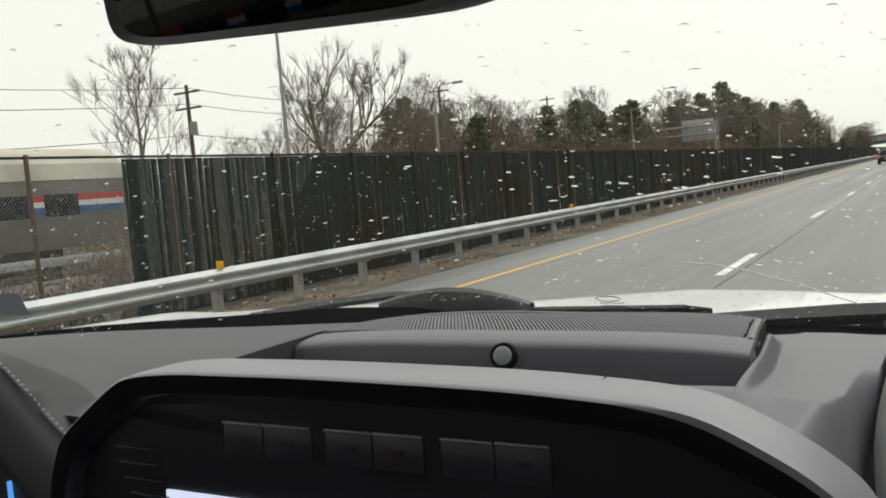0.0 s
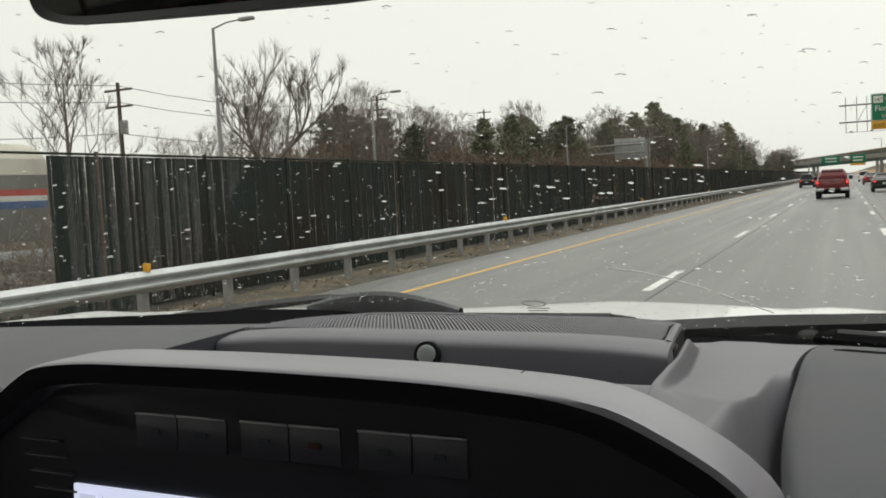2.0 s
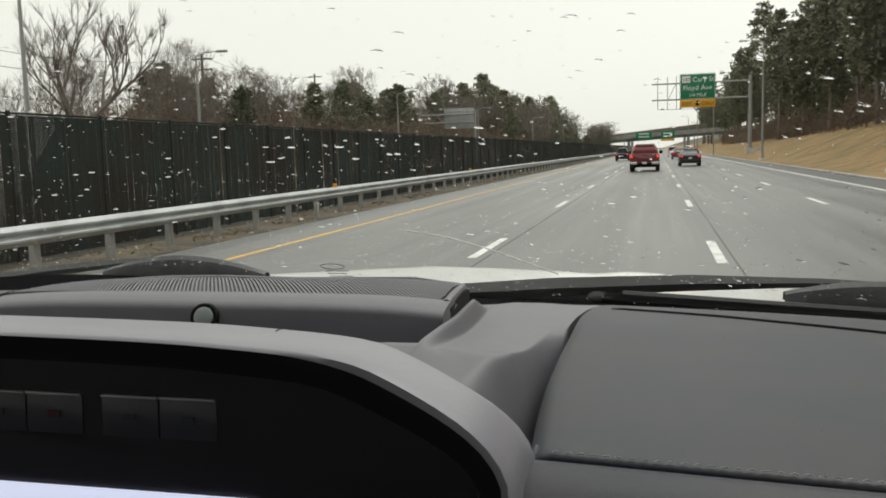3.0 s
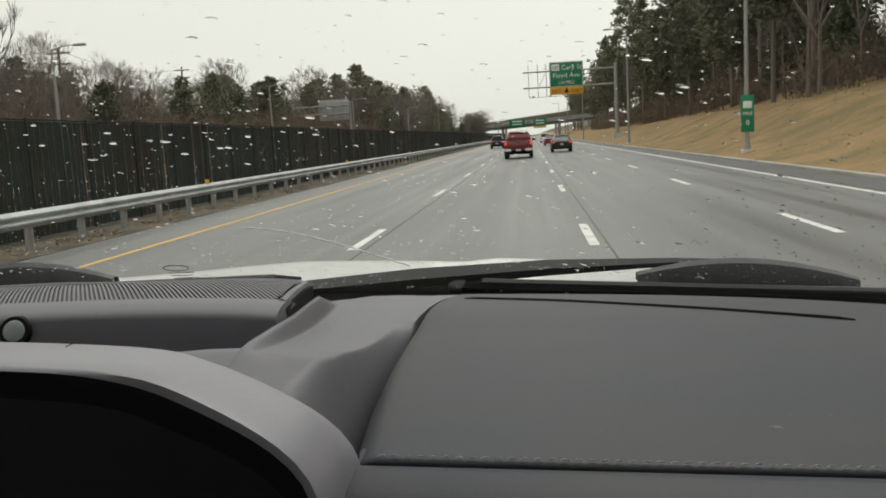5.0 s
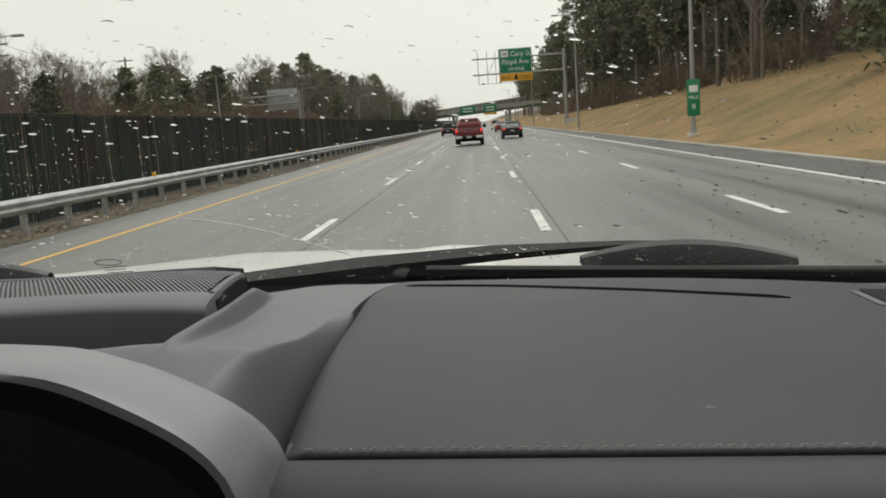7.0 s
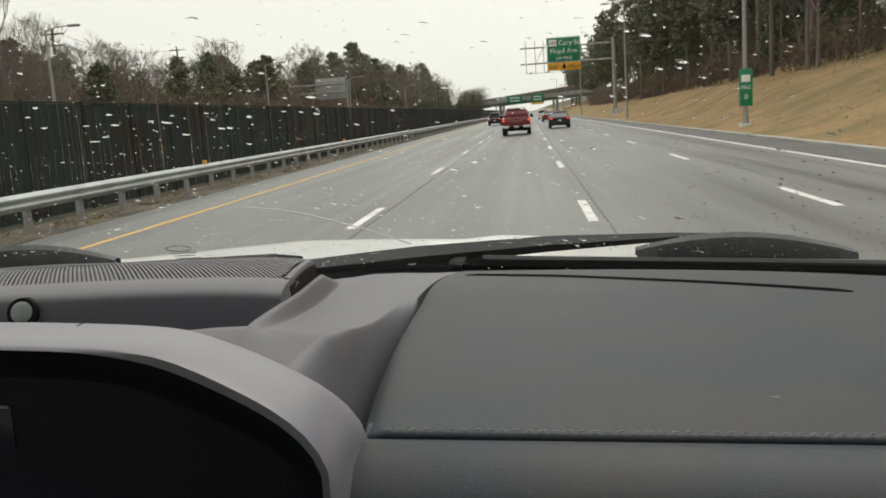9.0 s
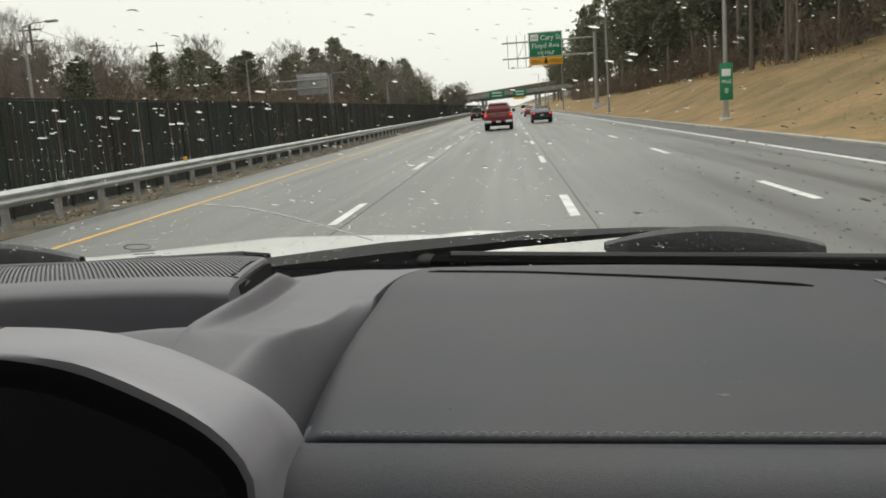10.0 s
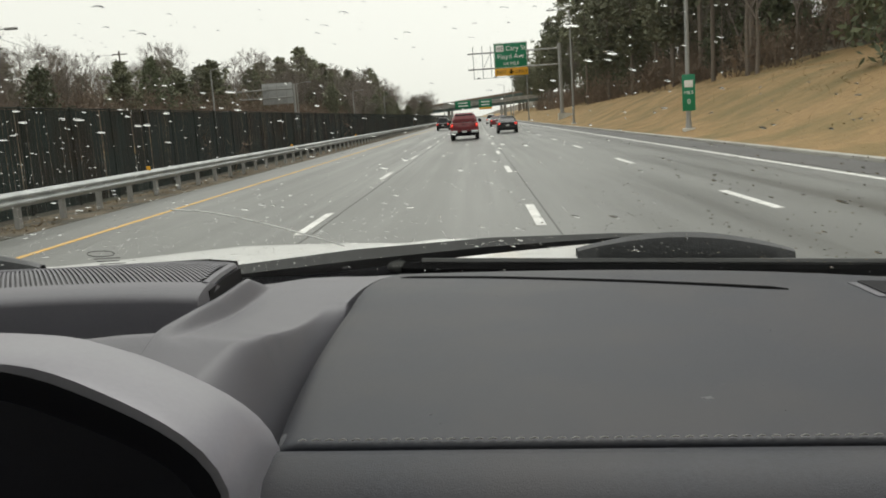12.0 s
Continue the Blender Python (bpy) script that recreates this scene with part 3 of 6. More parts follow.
places = [(-16.5 - abs(rnd.gauss(0, 1)) * 4, 285 + 58 * i / 26 + rnd.uniform(-1, 1), rnd.uniform(0.5, 0.75)) for i in range(26)]
scatter(smalls + rounds[:1], places, 98)
# a second row of the wood on the bank, and dark undergrowth between its trunks
places = [(30 + rnd.uniform(0, 22), 26 + 300 * (i / 60) ** 1.25, rnd.uniform(0.75, 1.1)) for i in range(60)]
scatter(pines + smalls * 2, places, 93)
places = [(25 + rnd.uniform(0, 14), 26 + 210 * (i / 24) ** 1.25, rnd.uniform(1.6, 2.4)) for i in range(24)]
scatter(thickets, places, 94)
places = [(24 + rnd.uniform(0, 12), 28 + 200 * (i / 34) ** 1.2, rnd.uniform(0.8, 1.3)) for i in range(34)]
scatter(cedars, places, 97)
# brown thicket behind the open end of the fence
places = [(FENCE_X - rnd.uniform(2.2, 3.0), 13.0 + i * 0.9, rnd.uniform(0.75, 1.05)) for i in range(12)]
scatter(thickets, places, 95)

bank_bush = cedar_tree(36, 6.5, "evergreen_bush", "dense dark evergreen bush on the grass bank")
bank_bush.matrix_basis = pose(19.5, 41, ground_z(19.5, 41) - 0.1)

# tussocks on the bank
TUSSOCK = mat("grass_tussock", (0.31, 0.218, 0.105), 0.95, vary=0.3, scale=3, per_piece=0.16)
bm = bmesh.new()
for k in range(7000):
    y = 12 + 150 * rnd.random() ** 1.6
    x = 9.75 + 11 * rnd.random()
    z = ground_z(x, y) - 0.02
    hgt = rnd.uniform(0.015, 0.045)
    for _ in range(3):
        a = rnd.uniform(0, math.tau)
        dx, dy = math.cos(a) * 0.035, math.sin(a) * 0.035
        lx, ly = rnd.uniform(-0.12, 0.12), rnd.uniform(-0.12, 0.12)
        bm.faces.new([bm.verts.new(v) for v in ((x - dx, y - dy, z), (x + dx, y + dy, z), (x + lx, y + ly, z + hgt))])
grass = part("dry_grass", bm, TUSSOCK)
tagged(grass, "tan dormant grass tussocks on the roadside bank", "grass", "", "stuff")
bm = bmesh.new()
for k in range(4200):
    y = -4 + 110 * rnd.random() ** 1.7
    x = -9.0 + rnd.gauss(0, 0.55) if rnd.random() < 0.6 else -9.2 - 2.6 * rnd.random()
    if x > -8.45 or noise.noise((x * 0.6, y * 0.5, 3.1)) < -0.12:
        continue
    z = max(ground_z(x, y), 0.012 if x > -9.45 else -9) - 0.02
    hgt = rnd.uniform(0.02, 0.10)
    for _ in range(3):
        a = rnd.uniform(0, math.tau)
        dx, dy = math.cos(a) * 0.03, math.sin(a) * 0.03
        lx, ly = rnd.uniform(-0.3, 0.3), rnd.uniform(-0.3, 0.3)
        bm.faces.new([bm.verts.new(v) for v in ((x - dx, y - dy, z), (x + dx, y + dy, z), (x + lx, y + ly, z + hgt))])
VERGE_GRASS = mat("verge_grass", (0.145, 0.112, 0.068), 0.95, vary=0.3, scale=3, per_piece=0.3)
tagged(part("verge_grass", bm, VERGE_GRASS), "flattened tan grass under and behind the guard rail", "grass", "", "stuff")
# kerb along the shoulder
kerb = part("kerb", bx(9.35, 9.62, -60, 600, -0.2, 0.10, bevel=0.03), CONCRETE)
tagged(kerb, "low worn concrete kerb between shoulder and grass bank", "kerb", "", "structure")

for kind in rounds + pines + bares + smalls + cedars + shrubs + thickets:
    if id(kind) not in used:
        for o in (*kind.children_recursive, kind):
            bpy.data.objects.remove(o)

# single trees by the railway
lone = oval_tree(25, 11.5)
lone.matrix_basis = pose(-43, 39, -0.3)
leaning = bare_tree(27, 9.5, 5, 0.42, 0.27, (3.0, 0.5))
leaning.matrix_basis = pose(-36.5, 44, -0.3) @ Matrix.Scale(1.25, 4)
tagged(leaning, "leaning half-dead tree clothed in dark ivy at its foot")
ivy = bmesh.new()
r2 = random.Random(9)
for k in range(420):
    f = r2.random() ** 1.4
    a = r2.uniform(0, math.tau)
    r = 2.6 * (1 - f) + 0.4
    clump(ivy, (2.6 * f + math.cos(a) * r * r2.random(), math.sin(a) * r * r2.random(), 0.2 + 3.3 * f), 0.34, r2, 6, 1.0)
part("ivy", ivy, CEDAR, leaning, "dark evergreen ivy")


# ---- street furniture ----
def lamp_post(x, y, h=12.0, side=-1, marker=False, label="tall grey steel lamp post with a single arm"):
    ob = thing("street_lamp", x, y, ground_z(x, y), label=label, category="street lamp", group="street lamps")
    bm = bmesh.new()
    tube(bm, [(0, 0, 0.55), (0, 0, h * 0.6), (0, 0, h)], [0.125, 0.10, 0.07], 12)
    part("pole", bm, POLE, ob)
    bm = bmesh.new()
    bmesh.ops.create_cone(bm, cap_ends=True, segments=16, radius1=0.2, radius2=0.13, depth=0.7, matrix=pose(0, 0, 0.2))
    part("base", bm, POLE, ob)
    part("footing", bx(-0.27, 0.27, -0.27, 0.27, -0.5, 0.12, bevel=0.02), FOOTING, ob, "pale concrete footing")
    bm = bmesh.new()
    tube(bm, [(0, 0, h - 0.05), (side * 0.8, 0, h + 0.15), (side * 1.8, 0, h + 0.2)], [0.05, 0.04, 0.03], 8)
    part("arm", bm, POLE, ob)
    part("lamp_head", bx(min(side * 1.6, side * 2.4), max(side * 1.6, side * 2.4), -0.15, 0.15, h + 0.1, h + 0.26, bevel=0.04), POLE, ob, "grey lamp head")
    if marker:
        sign = part("marker_plate", bx(-0.33, 0.33, -0.16, -0.14, 1.0, 2.85, bevel=0.004), SIGN_GREEN, ob, "green route marker plate")
        part("shield", bx(-0.22, 0.22, -0.168, -0.158, 2.2, 2.55, bevel=0.003), SIGN_WHITE, sign, "white route shield")
        words("mile_text", "MILE", 0.24, pose(0, -0.166, 1.85, 90, 0, 0), SIGN_WHITE, sign, "CENTER")
        words("zero_text", "0", 0.36, pose(0, -0.166, 1.35, 90, 0, 0), SIGN_WHITE, sign, "CENTER")
    return ob


lamp_post(11.3, 46, marker=True, label="tall grey lamp post carrying a green mile marker")
for x, y, h in ((10.9, 96, 12), (10.6, 172, 12), (10.8, 245, 12), (11, 320, 12)):
    lamp_post(x, y, h)
lamp_post(-27.2, 34, 10.5, 1)
for x, y in ((-31, 56), (-29, 98), (-28, 140), (-26, 190), (-25, 245)):
    lamp_post(x, y, 9, 1)


def sign_gantry(x, y, reach, h):
    """A cantilever: one post, two chords and lacing."""
    ob = thing("sign_gantry", x, y, ground_z(x, y), label="grey steel cantilever gantry on a white concrete footing", category="sign gantry")
    part("footing", prism(bmesh.new(), [(-0.55, -0.5), (1.6, -0.5), (1.6, 0.62), (0.75, 0.78), (-0.55, 0.78)], -0.6, 0.6), FOOTING, ob, "pale wedge of concrete footing")
    part("base_plate", bx(-0.42, 0.42, -0.42, 0.42, 0.78, 0.84, bevel=0.01), POLE, ob)
    bm = bmesh.new()
    tube(bm, [(0, 0, 0.7), (0, 0, h)], [0.28, 0.24], 16)
    part("post", bm, POLE, ob)
    for z in (h - 0.7, h - 2.9):
        bm = bmesh.new()
        tube(bm, [(0.2, 0, z), (-reach, 0, z)], 0.11, 10)
        part("chord", bm, POLE, ob)
    return ob


GX, GY = 12.6, 126.0
gantry = sign_gantry(GX, GY, 13.0, 10.6)
gz = ground_z(GX, GY)
for x in (-12.2, -10.9, -9.7):
    bm = bmesh.new()
    tube(bm, [(x, 0, 6.4), (x, 0, 10.9)], 0.05, 6)
    part("hanger", bm, POLE, gantry)
bm = bmesh.new()
tube(bm, [(-10.9, 0, 7.6), (-9.7, 0, 9.9)], 0.04, 6)
part("brace", bm, POLE, gantry)
for x in (-11.6, -9.2, -6.8):
    part("sign_light", bx(x - 0.2, x + 0.2, -1.3, -1.0, 6.3, 6.5, bevel=0.03), POLE, gantry, "small sign lamp")
bm = bmesh.new()
tube(bm, [(-12.2, -0.6, 6.35), (-5.2, -0.6, 6.35)], 0.035, 6)
part("catwalk_rail", bm, POLE, gantry)
big = thing("exit_sign", GX - 6.9, GY - 0.32, gz + 6.55, label="large green exit sign with a yellow exit-only panel", category="road sign")
part("green_panel", bx(-2.35, 2.35, -0.03, 0.03, 1.08, 4.55, bevel=0.01), SIGN_GREEN, big, "green sign panel")
part("yellow_panel", bx(-2.35, 2.35, -0.03, 0.03, 0.0, 1.06, bevel=0.01), SIGN_YELLOW, big, "yellow exit-only panel")
for x0, x1, z0, z1 in ((-2.3, 2.3, 4.44, 4.50), (-2.3, 2.3, 1.13, 1.18), (-2.3, -2.24, 1.13, 4.5), (2.24, 2.3, 1.13, 4.5)):
    part("border", bx(x0, x1, -0.04, -0.03, z0, z1), SIGN_WHITE, big)
part("shield", bx(-2.05, -0.95, -0.045, -0.03, 3.35, 4.25, bevel=0.01), SIGN_WHITE, big, "white route shield")
words("shield_number", "147", 0.62, pose(-1.5, -0.05, 3.58, 90, 0, 0), SIGN_BLACK, big, "CENTER")
words("street_text", "Cary St", 0.95, pose(0.75, -0.05, 3.45, 90, 0, 0), SIGN_WHITE, big, "CENTER")
words("avenue_text", "Floyd Ave", 0.95, pose(0, -0.05, 2.35, 90, 0, 0), SIGN_WHITE, big, "CENTER")
words("distance_text", "1/4 MILE", 0.66, pose(0, -0.05, 1.45, 90, 0, 0), SIGN_WHITE, big, "CENTER")
words("exit_text", "EXIT", 0.66, pose(-1.4, -0.05, 0.3, 90, 0, 0), SIGN_BLACK, big, "CENTER")
words("only_text", "ONLY", 0.66, pose(1.4, -0.05, 0.3, 90, 0, 0), SIGN_BLACK, big, "CENTER")
bm = bmesh.new()
bm.faces.new([bm.verts.new((x, -0.045, z)) for x, z in ((0, 0.15), (0.45, 0.55), (0.14, 0.5), (0.14, 0.9), (-0.14, 0.9), (-0.14, 0.5), (-0.45, 0.55))])
bmesh.ops.solidify(bm, geom=bm.faces[:], thickness=0.01)
part("arrow", bm, SIGN_BLACK, big, "black downward arrow")

# gantry over the opposite carriageway, its sign seen from the back
g2 = thing("sign_gantry", -34.6, 128, 0, label="grey gantry with a blank-backed sign over the opposite road", category="sign gantry")
for x in (0, 8.6):
    bm = bmesh.new()
    tube(bm, [(x, 0, -1.0), (x, 0, 8.0)], 0.18, 10)
    part("post", bm, POLE, g2)
for z in (6.2, 7.4):
    bm = bmesh.new()
    tube(bm, [(0, 0, z), (8.6, 0, z)], 0.10, 8)
    part("chord", bm, POLE, g2)
for k in range(6):
    bm = bmesh.new()
    tube(bm, [(0.7 * k, 0, 6.2 if k % 2 else 7.4), (0.7 * k + 0.7, 0, 7.4 if k % 2 else 6.2)], 0.045, 6)
    part("lacing", bm, POLE, g2)
back_sign = part("sign_panel", bx(3.9, 8.4, 0.1, 0.16, 5.3, 8.3, bevel=0.01), SIGN_BACK, g2, "pale grey back of a sign")
for z in (5.8, 6.8, 7.8):
    part("stiffener", bx(4.0, 8.3, 0.03, 0.1, z - 0.06, z + 0.06), SIGN_BACK, back_sign)
for x in (4.8, 6.1, 7.5):
    part("upright", bx(x - 0.05, x + 0.05, -0.05, 0.03, 5.0, 8.4), POLE, back_sign)


def utility_pole(x, y, h):
    ob = thing("utility_pole", x, y, -0.3, label="weathered timber utility pole with a crossarm", category="utility pole", group="utility poles")
    bm = bmesh.new()
    tube(bm, [(0, 0, -0.3), (0, 0, h)], [0.19, 0.12], 9)
    part("pole", bm, TIMBER, ob)
    for z in (h - 0.5, h - 1.6):
        part("crossarm", bx(-1.2, 1.2, -0.06, 0.06, z - 0.07, z + 0.07, bevel=0.01), TIMBER, ob)
    bm = bmesh.new()
    bmesh.ops.create_cone(bm, cap_ends=True, segments=14, radius1=0.26, radius2=0.26, depth=0.9, matrix=pose(0.32, 0, h - 3.0))
    part("transformer", bm, POLE, ob, "grey transformer can")
    return ob


utility_pole(-44, 44.5, 10.5)
utility_pole(-46, 84, 13)
utility_pole(-52, 130, 15)
for k, dz in enumerate((0.0, -1.1, -3.2)):
    bm = bmesh.new()
    for (x0, y0, z0), (x1, y1, z1) in (((-40, -10, 9.5), (-44, 44.5, 10.0)), ((-44, 44.5, 10.0), (-46, 84, 12.5)), ((-46, 84, 12.5), (-52, 130, 14.4))):
        tube(bm, [(x0 + (x1 - x0) * i / 8, y0 + (y1 - y0) * i / 8, z0 + (z1 - z0) * i / 8 + dz - 1.2 * (1 - (i / 4 - 1) ** 2)) for i in range(9)], 0.022, 4)
    tagged(part("overhead_cable", bm, WIRE), "thin black overhead cable between utility poles", "cable", "overhead cables")

# ---- bridges over the road ahead ----
BRIDGE_STEEL = mat("bridge_steel", (0.14, 0.19, 0.18), 0.6, vary=0.15, scale=2, stain=(0.15, 0.18, 0.17), stain_scale=0.3)
for y, z0, tilt, nm in ((352, 4.9, 3.0, "pale"), (400, 7.2, 5.2, "dark")):
    br = thing("road_bridge", 0, y, 0, label="%s concrete and steel road bridge crossing over the highway" % nm, category="bridge")
    mt = pose(0, 0, z0, 0, -tilt, 0)
    part("deck", bx(-46, 34, -5, 5, 0.9, 1.5, m=mt), CONCRETE if nm == "pale" else BRIDGE_STEEL, br, "concrete deck")
    part("girder", bx(-46, 34, -4.4, 4.4, -0.2, 0.9, m=mt), BRIDGE_STEEL, br, "grey-green steel girder")
    part("parapet", bx(-46, 34, -5.1, -4.8, 1.5, 2.4, m=mt), CONCRETE if nm == "pale" else BRUSH, br)
    for x in (-26, -10.5, 12):
        part("pier", bx(x - 0.5, x + 0.5, -3, 3, -z0 - 1, 0.2, bevel=0.05, m=pose(0, 0, z0 + math.tan(radians(tilt)) * x)), CONCRETE, br, "concrete pier")
for x, w in ((-4.6, 6.0), (4.2, 5.0)):
    sg = thing("bridge_sign", x, 344, 6.2, label="green overhead direction sign mounted before the bridge", category="road sign", group="bridge signs")
    part("green_panel", bx(-w / 2, w / 2, -0.05, 0.05, -1.4, 1.6, bevel=0.02), SIGN_GREEN, sg, "green sign panel")
    for z in (0.7, -0.4):
        part("line_of_text", bx(-w * 0.32, w * 0.32, -0.07, -0.05, z - 0.2, z + 0.2), SIGN_WHITE, sg)
    if x > 0:
        part("yellow_panel", bx(-w / 2, w / 2, -0.06, 0.04, -2.2, -1.42, bevel=0.02), SIGN_YELLOW, sg)
sg = tagged(part("sign_truss", bx(-12, 14, 344.2, 344.5, 6.9, 7.3), POLE), "long steel truss carrying green signs over the road", "sign truss")
part("post", bx(13.8, 14.2, 344.2, 344.5, 0, 7.3), POLE, sg)
part("post", bx(-12.2, -11.8, 344.2, 344.5, 0, 7.3), POLE, sg)

# ---- passenger train on the line beyond the opposite road ----
TRAIN_STEEL = mat("train_steel", (0.19, 0.185, 0.168), 0.42, metal=0.5, vary=0.15, scale=2, stain=(0.15, 0.142, 0.125), stain_scale=0.5)
TRAIN_ROOF = mat("train_roof", (0.50, 0.48, 0.40), 0.6, vary=0.12, scale=2, stain=(0.36, 0.34, 0.28), stain_scale=0.5)
STRIPE_RED = mat("stripe_red", (0.42, 0.05, 0.035), 0.5, vary=0.1)
STRIPE_WHITE = mat("stripe_white", (0.65, 0.64, 0.6), 0.5, vary=0.1)
STRIPE_BLUE = mat("stripe_blue", (0.03, 0.09, 0.24), 0.5, vary=0.1)


def rail_car(y):
    ob = thing("railway_carriage", -28, y, -0.2, label="silver passenger railway carriage with red, white and blue stripes", category="railway carriage", group="passenger train")
    side = [(1.5, 0.9), (1.56, 1.2), (1.56, 3.35), (1.40, 3.85), (1.0, 4.25), (0.4, 4.45)]
    prof = side + [(-x, z) for x, z in side[::-1]]
    part("body", prism(bmesh.new(), prof, 0, 25.6), TRAIN_STEEL, ob, "fluted steel body", 30)
    roof = [(1.585, 3.3), (1.43, 3.88), (1.02, 4.29), (0.4, 4.49), (-0.4, 4.49), (-1.02, 4.29), (-1.43, 3.88), (-1.585, 3.3), (-1.5, 3.3), (0, 4.3), (1.5, 3.3)]
    part("roof", prism(bmesh.new(), roof, 0.05, 25.55), TRAIN_ROOF, ob, "dull cream roof", 30)
    for z0, z1, m_ in ((2.55, 2.78, STRIPE_RED), (2.36, 2.55, STRIPE_WHITE), (2.10, 2.36, STRIPE_BLUE)):
        part("stripe", bx(1.555, 1.568, 0.2, 25.4, z0, z1), m_, ob)
    for k in range(11):
        part("window", bx(1.56, 1.575, 2.0 + k * 2.0, 3.4 + k * 2.0, 2.02, 2.80, bevel=0.006), CAR_GLASS_DARK, ob, "dark carriage window")
    for yb in (4.0, 21.5):
        part("bogie", bx(-1.1, 1.1, yb - 1.4, yb + 1.4, 0.15, 0.85, bevel=0.05), TRIM_DARK, ob, "dark wheel bogie")
    part("end_wall", bx(-1.3, 1.3, -0.3, 0.0, 0.9, 3.9, bevel=0.05), TRIM_DARK, ob, "dark end gangway")
    return ob


CAR_GLASS_DARK = mat("train_glass", (0.012, 0.015, 0.018), 0.12, vary=0.1)
TRIM_DARK = mat("train_dark", (0.02, 0.02, 0.02), 0.7, vary=0.2)
rail_car(-2.4)
rail_car(-29.0)
ballast = part("railway_bed", bx(-30.5, -25.9, -30, 300, -0.9, -0.12, bevel=0.15), SOIL)
tagged(ballast, "dark stone ballast under the railway line", "railway bed", "", "structure")

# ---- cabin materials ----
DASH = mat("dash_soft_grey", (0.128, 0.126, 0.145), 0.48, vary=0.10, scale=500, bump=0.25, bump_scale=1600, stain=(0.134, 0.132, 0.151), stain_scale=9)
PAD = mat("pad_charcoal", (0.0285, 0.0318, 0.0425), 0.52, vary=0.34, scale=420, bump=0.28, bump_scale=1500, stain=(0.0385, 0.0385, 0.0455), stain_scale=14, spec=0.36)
DRIVER_PAD = mat("driver_pad_charcoal", (0.048, 0.050, 0.060), 0.52, vary=0.2, scale=420, bump=0.4, bump_scale=1300, stain=(0.055, 0.056, 0.066), stain_scale=14)
DASH_DARK = mat("dash_dark_grey", (0.032, 0.032, 0.037), 0.6, vary=0.10, scale=500, bump=0.25, bump_scale=1600)
BEZEL = mat("bezel_satin_grey", (0.262, 0.258, 0.290), 0.36, vary=0.08, scale=400, bump=0.12, bump_scale=1800)
GLOSS_BLACK = mat("panel_black", (0.052, 0.052, 0.068), 0.36, vary=0.1)
INNER_BLACK = mat("bezel_inner_black", (0.017, 0.017, 0.021), 0.8, vary=0.1, spec=0.1)
TRIM_BLACK = mat("trim_black", (0.012, 0.012, 0.013), 0.7, vary=0.2, scale=200, spec=0.12)
RUBBER = mat("wiper_rubber", (0.082, 0.084, 0.086), 0.6, vary=0.25, scale=60, stain=(0.07, 0.07, 0.07), stain_scale=9)
WHITE_BODY = mat("white_paint", (0.84, 0.85, 0.85), 0.25, vary=0.03, coat=0.6)
THREAD = mat("stitch_thread", (0.50, 0.48, 0.47), 0.8)
HEADLINER = mat("headliner", (0.30, 0.29, 0.27), 0.95, vary=0.1, scale=200)


def base_y(x):
    """The line where the dash meets the windscreen."""
    return 1.045 - 0.50 * (x + 0.06) ** 2 - 0.12 * abs(x + 0.06) ** 3


def pad_z(x, y):
    z = 1.521 - 0.028 * max(0.0, x - 0.25) - 0.24 * max(0.0, y - 0.72) ** 1.6
    return z


dash = thing("dashboard", 0, 0.8, 1.2, label="charcoal grey soft-touch truck dashboard with stitched pads", category="dashboard")
dash.matrix_basis = Matrix.Identity(4)

# passenger pad: soft top, rolled at the seam and the stitched edge
SEAM = [(0.40 + 0.02 * i, 0.2366 + (0.29 if i < 11 else 0.10) * (0.40 + 0.02 * i - 0.61) ** 2) for i in range(36)]


def stitch_y(x):
    return 0.4395 - 0.035 * (x - 0.25)


rows_ = []
us = [0, 0.004, 0.009, 0.016, 0.026, 0.04, 0.06] + [0.06 + 0.03 * i for i in range(1, 24)]
vs_ = [0.0, 0.0015, 0.004, 0.008, 0.013, 0.02] + [0.02 + 0.03 * i for i in range(1, 21)]
for v in vs_:
    row = []
    for u in us:
        x0 = 0.245 + u
        span = base_y(x0) - stitch_y(x0)
        y = stitch_y(x0) + span * v / vs_[-1] if v > 0.02 else stitch_y(x0) + v
        x = along(SEAM, y) + 0.002 + u
        roll = 0.004 * (1 - min(1, u / 0.009)) ** 2 * (1 - ease(0.70, 0.79, y)) + 0.0022 * (1 - min(1, v / 0.003)) ** 2
        row.append((x, y, pad_z(x, y) - roll))
    rows_.append(row)
bm = solid(rows_, 0.03)
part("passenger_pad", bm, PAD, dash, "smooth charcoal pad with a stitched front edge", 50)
# fascia below the stitched edge
rows_ = []
for f, dz in ((0.0, -0.009), (-0.0006, -0.0028), (-0.0018, -0.0016), (-0.008, -0.0014), (-0.025, -0.0045), (-0.045, -0.017), (-0.060, -0.04), (-0.070, -0.09), (-0.072, -0.2)):
    rows_.append([(0.2475 + u + (0.004 if f == 0 else 0), stitch_y(0.245 + u) - 0.0016 + f, 1.521 - 0.028 * u + dz) for u in us])
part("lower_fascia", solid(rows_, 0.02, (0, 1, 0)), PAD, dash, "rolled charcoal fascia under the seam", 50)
seam_bm = bmesh.new()
for i in range(100):
    x = 0.257 + i * 0.0056
    y = stitch_y(x) + 0.0023
    z = pad_z(x, y) + 0.0007
    tube(seam_bm, [(x, y - 0.0004, z), (x + 0.0018, y + 0.0003, z + 0.0003), (x + 0.0034, y - 0.0002, z)], 0.00032, 5)
stitch = part("stitching", seam_bm, THREAD, dash, "grey double-sided seam stitches")
tagged(stitch, kind="stuff")


